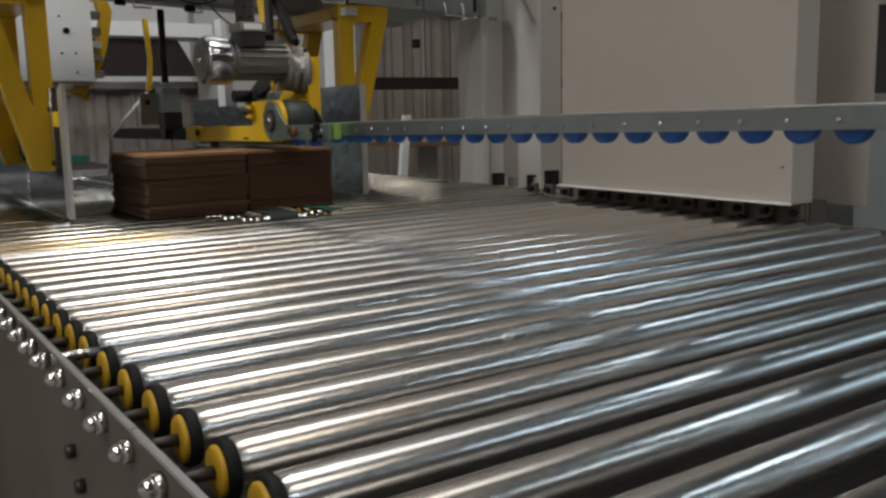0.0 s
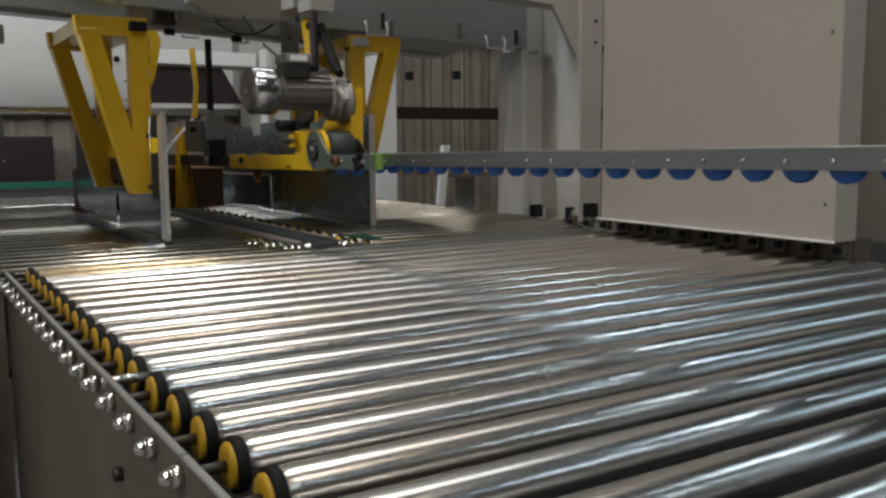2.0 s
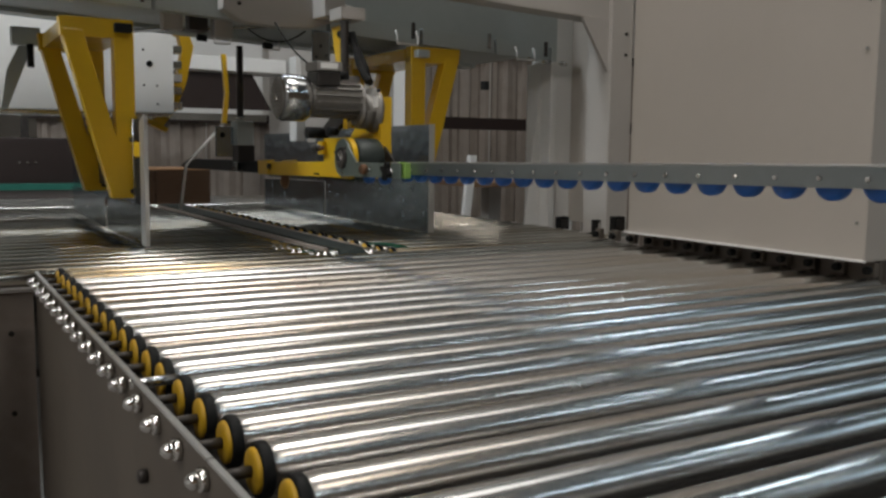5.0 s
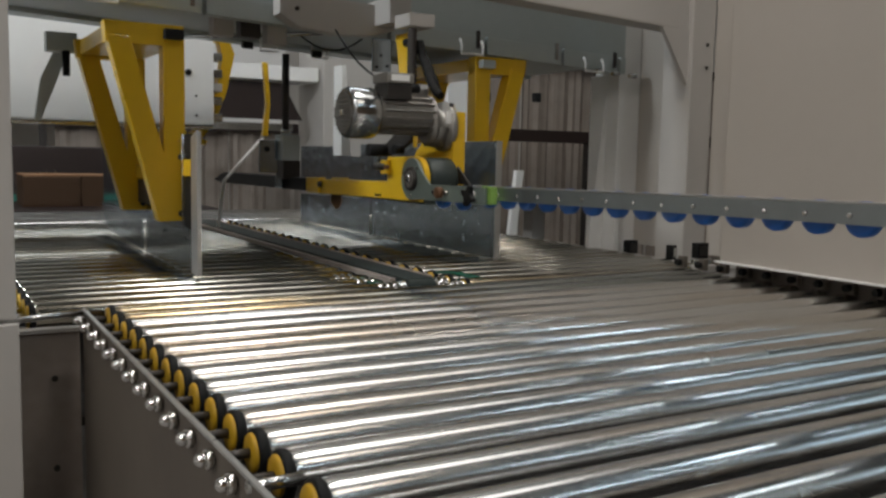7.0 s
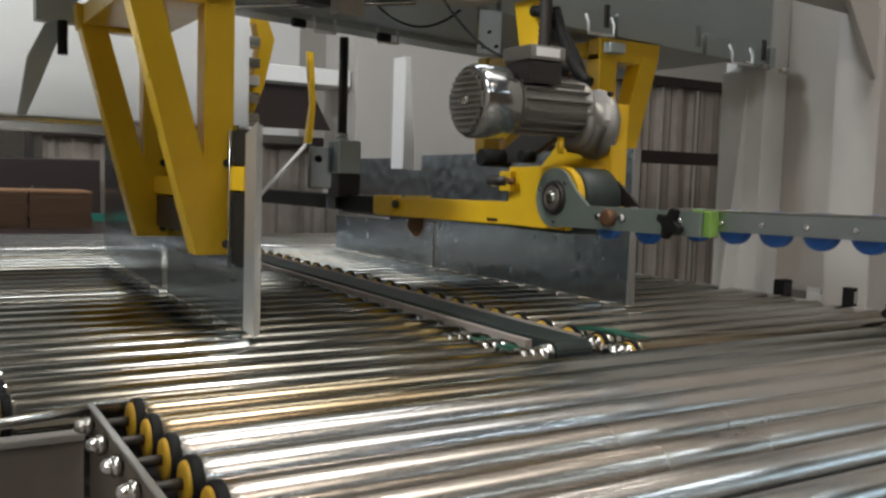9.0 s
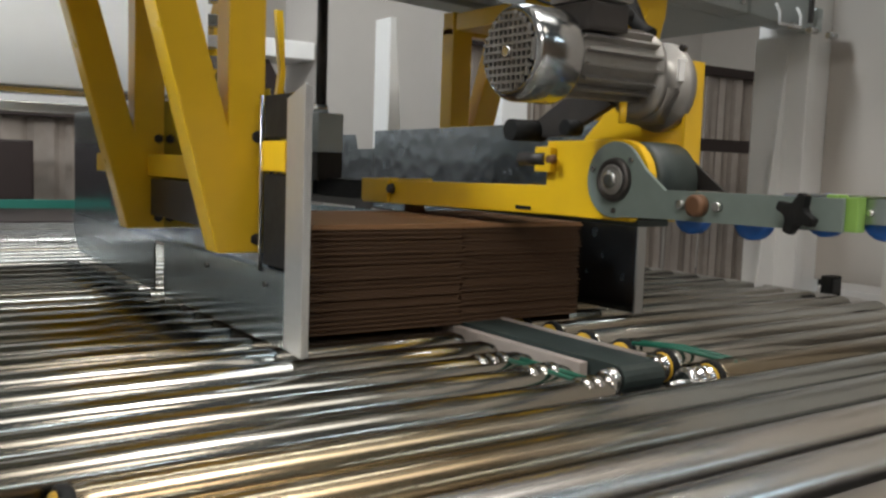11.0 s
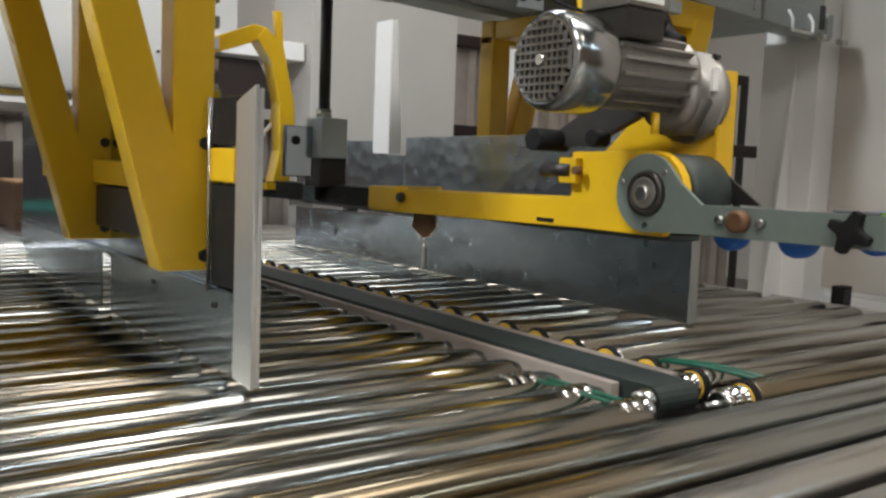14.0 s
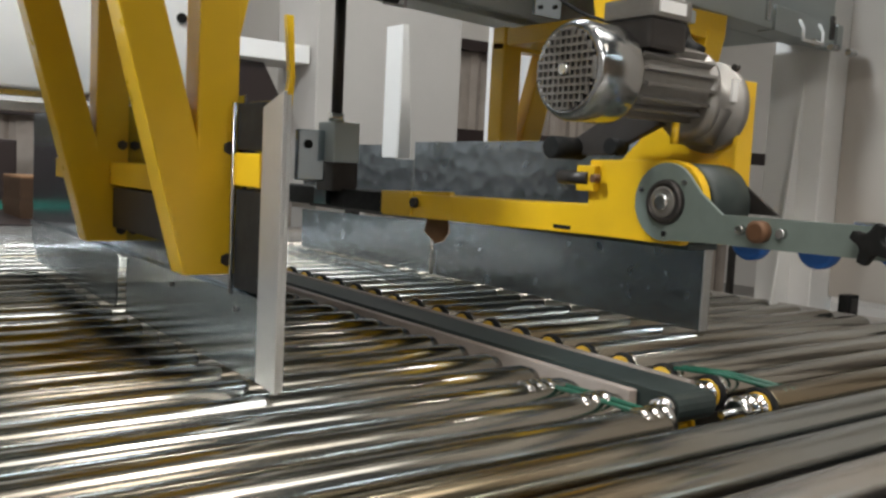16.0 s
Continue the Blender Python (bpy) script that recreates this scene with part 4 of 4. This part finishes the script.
def lift_rod():
    t = thing("lift_spindle", (1.07, 3.38, 1.1), "dark threaded spindle with a grey block", "spindle")
    part("spindle", rod(B(), (1.06, 3.40, 1.27), (1.06, 3.40, 1.56), 0.013), DARKSTEEL, t)
    part("collar", rod(B(), (1.06, 3.40, 1.275), (1.06, 3.40, 1.295), 0.018), STEEL, t)
    part("block", box(B(), 1.035, 1.10, 3.36, 3.44, 1.185, 1.275, 0.004), GREYGREEN, t, "grey-green block")
    part("lower_block", box(B(), 1.045, 1.11, 3.38, 3.46, 1.118, 1.184, 0.003), DARKSTEEL, t)
    part("side_plate", box(B(), 0.965, 1.033, 3.40, 3.415, 1.14, 1.255, 0.003), ZINC, t)
    part("eye", lathe(B(), [(-0.004, 0.010), (0.0, 0.010)], (0.99, 3.40, 1.222), "y", 14), BLACK, t)
    part("white_plate", prism(B(), [(1.374, 1.205), (1.412, 1.205), (1.412, 1.262), (1.390, 1.56), (1.374, 1.56)], "y", 3.618, 3.622), WHITE, t, "white folded plate")
    part("white_plate", box(B(), 1.3735, 1.3775, 3.6225, 3.70, 1.205, 1.56), WHITE, t, "white folded plate")


def hook_arm():
    h = thing("hook_arm", (0.92, 3.7, 1.40), "yellow bent swing arm behind the guides", "arm")
    part("link", prism(B(), [(0.905, 1.415), (1.05, 1.47), (1.075, 1.505), (1.04, 1.51), (0.9, 1.452)], "y", 3.68, 3.72, 0.003), YELLOW, h)
    pts_out = [(1.07, 1.505), (1.118, 1.46), (1.150, 1.32), (1.158, 1.20), (1.140, 1.119)]
    pts_in = [(1.095, 1.119), (1.112, 1.20), (1.108, 1.32), (1.085, 1.42), (1.045, 1.475)]
    part("claw", prism(B(), pts_out + pts_in, "y", 3.675, 3.725, 0.003), YELLOW, h)
    part("foot", box(B(), 1.075, 1.16, 3.67, 3.73, 1.10, 1.118, 0.002), YELLOW, h)
    return h


def strip_hook():
    s = thing("hanging_strip", (1.1, 3.72, 1.27), "bowed yellow strip hanging with a white cord", "strip")
    part("strip", prism(B(), [(1.092, 1.56), (1.112, 1.56), (1.122, 1.40), (1.112, 1.275), (1.09, 1.275), (1.106, 1.40)], "y", 3.74, 3.76, 0.002), YELLOW, s)
    part("cord", wire(B(), [(1.10, 3.75, 1.276), (0.94, 3.75, 1.10), (0.915, 3.75, 0.92)], 0.006), WHITE, s, "white cord")


def white_box():
    w = thing("control_box", (-0.2, 3.75, 1.30), "white steel control box with a round black hole", "box")
    part("case", box(B(), -1.3, 0.865, 3.62, 3.95, 1.305, 1.72, 0.005), WHITE, w)
    part("socket", lathe(B(), [(-0.004, 0.012), (0.001, 0.012)], (0.772, 3.62, 1.493), "y", 16), BLACK, w, "round black hole")
    for x, z in ((0.75, 1.41), (0.80, 1.41), (0.75, 1.545), (0.80, 1.34)):
        part("screw", lathe(B(), [(-0.003, 0.004), (0.001, 0.004)], (x, 3.62, z), "y", 8), DARKSTEEL, w)
    part("under_strip", box(B(), -1.3, 0.86, 3.63, 3.66, 1.290, 1.304, 0.002), STEEL, w)
    for z in (1.32, 1.38, 1.43, 1.48, 1.54):
        part("terminal", box(B(), 0.866, 0.90, 3.63, 3.68, z, z + 0.03, 0.004), GREY if int(z * 100) % 2 else STEEL, w)


# ---------------------------------------------------------------- beyond the machine
def background():
    solid("backdrop_wall", box(B(), -3.0, 2.6, 7.6, 7.7, 1.42, 3.2), WHITE, "white wall cladding behind the machine", "wall", kind="structure")
    d = thing("dark_cabinet", (0.0, 6.6, 0.0), "long dark brown steel cabinet behind the conveyor", "cabinet")
    part("body", box(B(), -2.5, 0.95, 6.4, 6.9, 0.55, 1.22, 0.01), DARKBROWN, d)
    for x in (-0.4, 0.55):
        for k in range(3):
            part("knob", lathe(B(), [(-0.01, 0.008), (0, 0.01)], (x + 0.05 * k, 6.4, 1.06), "y", 10), STEEL, d)
    part("base", box(B(), -2.5, 0.95, 6.42, 6.88, 0.0, 0.548), DARKSTEEL, d)
    part("top_rail", box(B(), -2.5, 2.2, 6.35, 6.41, 1.36, 1.41, 0.005), STEEL, d)
    o = thing("cross_conveyor", (0.2, 5.8, 0.0), "outfeed conveyor with a green belt edge", "conveyor")
    part("bed", box(B(), -2.5, 1.4, 5.3, 6.2, 0.80, 0.873, 0.004), DARKSTEEL, o)
    part("belt", box(B(), -2.5, 1.38, 5.31, 6.19, 0.8735, 0.889, 0.002), DARKBROWN, o)
    part("edge", box(B(), -2.5, 1.4, 6.201, 6.23, 0.86, 0.93, 0.003), GREENEDGE, o, "green guide edge")
    part("front_edge", box(B(), -2.5, 1.4, 5.27, 5.299, 0.84, 0.885, 0.003), ZINC, o)
    for x in (-2.3, 0.0, 1.2):
        part("leg", box(B(), x, x + 0.08, 5.4, 6.1, 0, 0.80), SIDE, o)
    # outfeed bed between the two
    b = thing("outfeed_bed", (1.0, 4.9, 0.0), "worn brownish outfeed bed with zinc rollers", "conveyor")
    part("bed", box(B(), 0.1, 2.06, 4.54, 5.26, 0.78, 0.86, 0.004), BEIGE, b)
    roller = mesh_of("roller", lathe(B(), [(0, RR * 0.9), (0.01, RR), (1.90, RR), (1.91, RR * 0.9)], (0, 0, 0), "x", 16), ROLLER)
    for i in range(8):
        piece("roller", roller, b, (0.12, 4.58 + i * 0.086, RZ))
    for x in (0.15, 1.9):
        part("leg", box(B(), x, x + 0.08, 4.8, 4.88, 0, 0.78), SIDE, b)
    # pale machine housing with a bright edge
    m = thing("machine_housing", (1.9, 5.2, 0.0), "white machine housing with sloped corner", "machine")
    part("body", box(B(), 1.95, 2.75, 5.2, 5.6, 1.0, 2.4, 0.01), GREY, m)
    part("leg", box(B(), 2.0, 2.15, 5.25, 5.5, 0.0, 1.0), GREY, m)
    part("leg", box(B(), 2.6, 2.7, 5.25, 5.5, 0.0, 1.0), GREY, m)
    part("hood", box(B(), 1.05, 1.94, 5.25, 5.55, 1.62, 1.70, 0.006), WHITE, m)
    part("hood_front", prism(B(), [(1.0, 1.40), (1.86, 1.40), (1.74, 1.61), (1.0, 1.61)], "y", 5.3, 5.33), DARKBROWN, m, "dark brown sloped hood front")
    # strip curtains of the next hall bay
    rng = random.Random(5)
    for x0, y, count, top in ((0.72, 6.95, 10, 1.36), (2.9, 6.3, 18, 1.95)):
        c = thing("strip_curtain", (x0, y, 0), "taupe hanging strip curtain with soft vertical folds", "curtain", "strip curtains")
        for k in range(count):
            o, w = rng.uniform(-0.02, 0.02), 0.20
            fold = [(x0 + k * w + w * q / 6, y + o + 0.028 * math.sin(math.pi * q / 6) + 0.012 * math.sin(2.3 * q + k)) for q in range(7)]
            part("curtain_strip", prism(B(), fold + [(px, py + 0.006) for px, py in fold[::-1]], "z", 0.02, top), WRAP, c)
        part("curtain_rail", box(B(), x0 - 0.05, x0 + count * 0.2 + 0.05, y - 0.05, y + 0.07, top, top + 0.07, 0.004), DARKBROWN, c, "dark brown rail")
        for px in (x0 - 0.1, x0 + count * 0.2 + 0.055):
            part("curtain_post", box(B(), px, px + 0.045, y - 0.02, y + 0.03, 0, top + 0.07, 0.003), DARKSTEEL, c)
    f = thing("tray_table", (2.75, 4.2, 0), "low table with a brown board at the line side", "table")
    part("board", box(B(), 2.45, 3.05, 3.9, 4.5, 0.985, 1.01, 0.004), WOODBROWN, f)
    part("post", box(B(), 2.7, 2.78, 4.15, 4.23, 0, 0.985), GREY, f)
    part("brace", prism(B(), [(2.36, 0.6), (2.40, 0.6), (2.46, 1.15), (2.42, 1.15)], "y", 3.9, 3.93), WHITE, f)
    bar = thing("wall_beam", (4, 5.9, 0), "dark horizontal barrier rail on posts", "barrier")
    part("rail", box(B(), 2.4, 6.5, 5.8, 5.86, 1.33, 1.42, 0.005), DARKBROWN, bar)
    for x in (2.5, 4.4, 6.4):
        part("post", box(B(), x, x + 0.05, 5.8, 5.86, 0, 1.33), DARKSTEEL, bar)
    # side of the hall to the right of the guard panel
    c = thing("cable_column", (2.5, 1.35, 0), "grey steel column with a black cable", "column")
    part("column", box(B(), 2.40, 2.62, 1.45, 1.6, 0, 1.10, 0.006), GREYGREEN, c)
    part("cable", wire(B(), [(2.66, 1.5, 1.15), (2.655, 1.48, 0.9), (2.66, 1.5, 0.0)], 0.008), BLACK, c)
    r = thing("storage_rack", (5.2, 3.4, 0), "perforated steel storage rack with shelves", "rack")
    for x, y in ((4.3, 2.6), (6.2, 2.6), (4.3, 4.2), (6.2, 4.2)):
        up = part("upright", box(B(), x, x + 0.09, y, y + 0.09, 0, 3.2, 0.004), GREY, r)
        for k in range(14):
            part("slot", box(B(), x + 0.025, x + 0.065, y - 0.002, y + 0.001, 0.6 + k * 0.11, 0.66 + k * 0.11), BLACK, up)
    for z in (0.55, 1.15, 1.9, 2.6):
        part("shelf", box(B(), 4.28, 6.31, 2.62, 4.27, z, z + 0.06, 0.004), STEEL if z > 1 else GREY, r)
    for i, (x, z, hh, mat) in enumerate(((4.5, 0.61, 0.4, DARKBROWN), (5.3, 0.61, 0.35, WOODBROWN), (4.6, 1.21, 0.5, DARKWALL), (5.4, 1.21, 0.45, WOODBROWN), (4.8, 1.96, 0.4, DARKBROWN))):
        solid("storage_carton", box(B(), x, x + 0.6, 2.9, 3.6, z, z + hh, 0.008), mat, "dark brown carton on the rack shelf", "carton", "rack cartons")


# ---------------------------------------------------------------- what moves
def card_stack(y, seed):
    """A pile of folded boxes; y is the upstream face."""
    rng = random.Random(seed)
    s = thing("card_stack", (0.97, y, TOP), "stack of flat folded brown corrugated boxes", "cardboard", "box stacks")
    n, pitch = 22, 0.0079
    for i in range(n):
        z0 = TOP + i * pitch + 0.0006
        for x0, x1, dy in ((0.705, 0.995, 0.0), (1.0, 1.275, 0.010)):
            o, q = rng.uniform(-0.004, 0.004), rng.uniform(-0.003, 0.003)
            bm = B()
            r = 0.03
            box(bm, x0 + o, x1 + o, y + dy + q, y + 0.38 + q, z0, z0 + pitch * 0.42)
            box(bm, x0 + o + 0.004, x1 + o - 0.002, y + dy + q + 0.004, y + 0.376 + q, z0 + pitch * 0.48, z0 + pitch * 0.90)
            # all blanks but the top one take the card colour darkened for shade
            part("box_blank", bm, CARDTOP if i == n - 1 else CARDSHADE, s)
    return s


def pusher():
    p = thing("pusher", (1.04, 2.40, TOP), "pair of yellow pusher fingers rising between the rollers", "pusher")
    for x, w in ((0.958, 0.062), (1.070, 0.062)):
        f = B()
        y = 2.40
        prism(f, [(x - 0.022, TOP - 0.05), (x + w, TOP - 0.05), (x + 0.026, TOP + 0.345), (x - 0.004, TOP + 0.345)], "y", y, y + 0.005)
        prism(f, [(y - 0.045, TOP - 0.05), (y - 0.0005, TOP - 0.05), (y - 0.0005, TOP + 0.34), (y - 0.014, TOP + 0.34)], "x", x - 0.002, x + 0.024)
        prism(f, [(x + w + 0.001, TOP - 0.05), (x + w + 0.007, TOP - 0.05), (x + 0.033, TOP + 0.345), (x + 0.027, TOP + 0.345)], "y", y - 0.018, y + 0.005)
        part("finger", f, YELLOW, p)
    part("crossbar", box(B(), 0.95, 1.12, 2.402, 2.43, TOP - 0.10, TOP - 0.052), DARKSTEEL, p)
    return p


hall()
lamps()
infeed()
squaring()
centre_belt()
LEFT = left_guide()
RIGHT = right_guide()
gantry()
columns()
panels()
hold_down()
torn_card()
lift_rod()
HOOK = hook_arm()
strip_hook()
white_box()
background()
STACK1 = card_stack(2.48, 1)
STACK2 = card_stack(-2.0, 2)
PUSH = pusher()


def moved(ob, rows):
    """Key a thing by offsets from where it was built."""
    x, y, z = ob.location
    walk(ob, [(t, pose(x + dx, y + dy, z + dz)) for t, dx, dy, dz in rows])


def motions():
    shut = [(0, 0), (0.2, 0.01), (0.35, 0.07), (0.5, 0.125), (0.7, 0.134), (1.2, 0.135), (2.1, 0.135), (2.3, 0.06), (2.5, 0.006), (2.7, 0), (4.0, 0), (7.5, 0), (10.0, 0), (10.75, 0), (10.9, 0.05), (11.0, 0.1), (11.2, 0.120), (11.5, 0.123), (12.8, 0.123), (12.95, 0.115), (13.05, 0.08), (13.2, 0.01), (13.4, 0), (14.0, 0), (16.0, 0)]
    moved(LEFT, [(t, d, 0, 0) for t, d in shut])
    moved(RIGHT, [(t, -d * 0.9 if t < 5 else -d - 0.02 * min(max(t - 7.5, 0) / 2.5, 1), 0, 0) for t, d in shut])
    rise = [(0.4, 0.06, -0.27), (0.5, 0.12, -0.14), (0.6, 0.20, -0.04), (0.7, 0.28, 0.0)]
    push = [(0.8, 0.36), (1.0, 0.63), (1.4, 0.95), (1.6, 1.15), (1.8, 1.30), (2.0, 1.50), (2.2, 1.57), (2.6, 1.57)]
    back = [(2.9, 1.5, -0.40), (4.2, 0.0, -0.40)]
    late = [(11.0, 0.05, -0.40), (11.1, 0.12, -0.22), (11.2, 0.22, -0.08), (11.3, 0.30, 0.0), (11.6, 0.60, 0), (12.0, 0.94, 0), (12.2, 1.15, 0), (12.4, 1.32, 0), (12.6, 1.50, 0), (12.8, 1.57, 0), (13.1, 1.57, 0), (13.4, 1.5, -0.40), (14.8, 0.0, -0.40)]
    moved(PUSH, [(t, 0, y, z) for t, y, z in [(0, 0, -0.40), (0.28, 0.0, -0.40), *rise, *[(t, y, 0) for t, y in push], *back, *late, (16.0, 0, -0.40)]])
    one = [(0, 0), (0.2, 0.13), (0.4, 0.20), (0.7, 0.24), (0.8, 0.30), (1.0, 0.57), (1.4, 0.89), (1.6, 1.09), (1.8, 1.24), (2.0, 1.44), (2.2, 1.51), (2.6, 1.65), (3.5, 1.70), (4.3, 1.72), (5.2, 2.3)]
    moved(STACK1, [*[(t, 0, y, 0) for t, y in one], (6.0, -0.2, 3.05, 0), (6.6, -0.30, 3.10, 0), (8.7, -0.34, 3.10, 0), (10.4, -2.2, 3.10, 0), (16.0, -2.2, 3.10, 0)])
    two = [(0, 0), (8.6, 0), (9.2, 1.2), (10.2, 4.1), (10.5, 4.55), (10.8, 4.69), (11.1, 4.72), (11.35, 4.73), (11.6, 5.02), (12.0, 5.36), (12.2, 5.57), (12.4, 5.74), (12.6, 5.92), (12.8, 5.99), (13.1, 6.2), (13.6, 6.7), (14.4, 7.3), (15.2, 7.55)]
    moved(STACK2, [*[(t, 0, y, 0) for t, y in two], (16.0, 0.1, 7.57, 0)])
    out, low = (-0.165, 0.205, 25), (-0.09, -0.20, 0)
    hook = [(0, *out), (2.25, *out), (2.4, -0.14, 0.05, 14), (2.55, -0.09, -0.12, 2), (2.8, *low), (3.0, -0.125, -0.18, 0), (3.25, -0.14, 0.0, 12), (3.5, *out), (4.2, *out), (12.75, *out), (12.9, -0.08, 0.0, 12), (13.0, -0.08, -0.15, 0), (13.2, -0.04, -0.15, 0), (13.6, -0.03, -0.05, 0), (14.0, -0.03, 0, 0), (14.25, -0.06, 0.1, 12), (14.5, *out), (16.0, *out)]
    x, y, z = HOOK.location
    walk(HOOK, [(t, pose(x + dx, y, z + dz, 0, turn, 0)) for t, dx, dz, turn in hook])


motions()
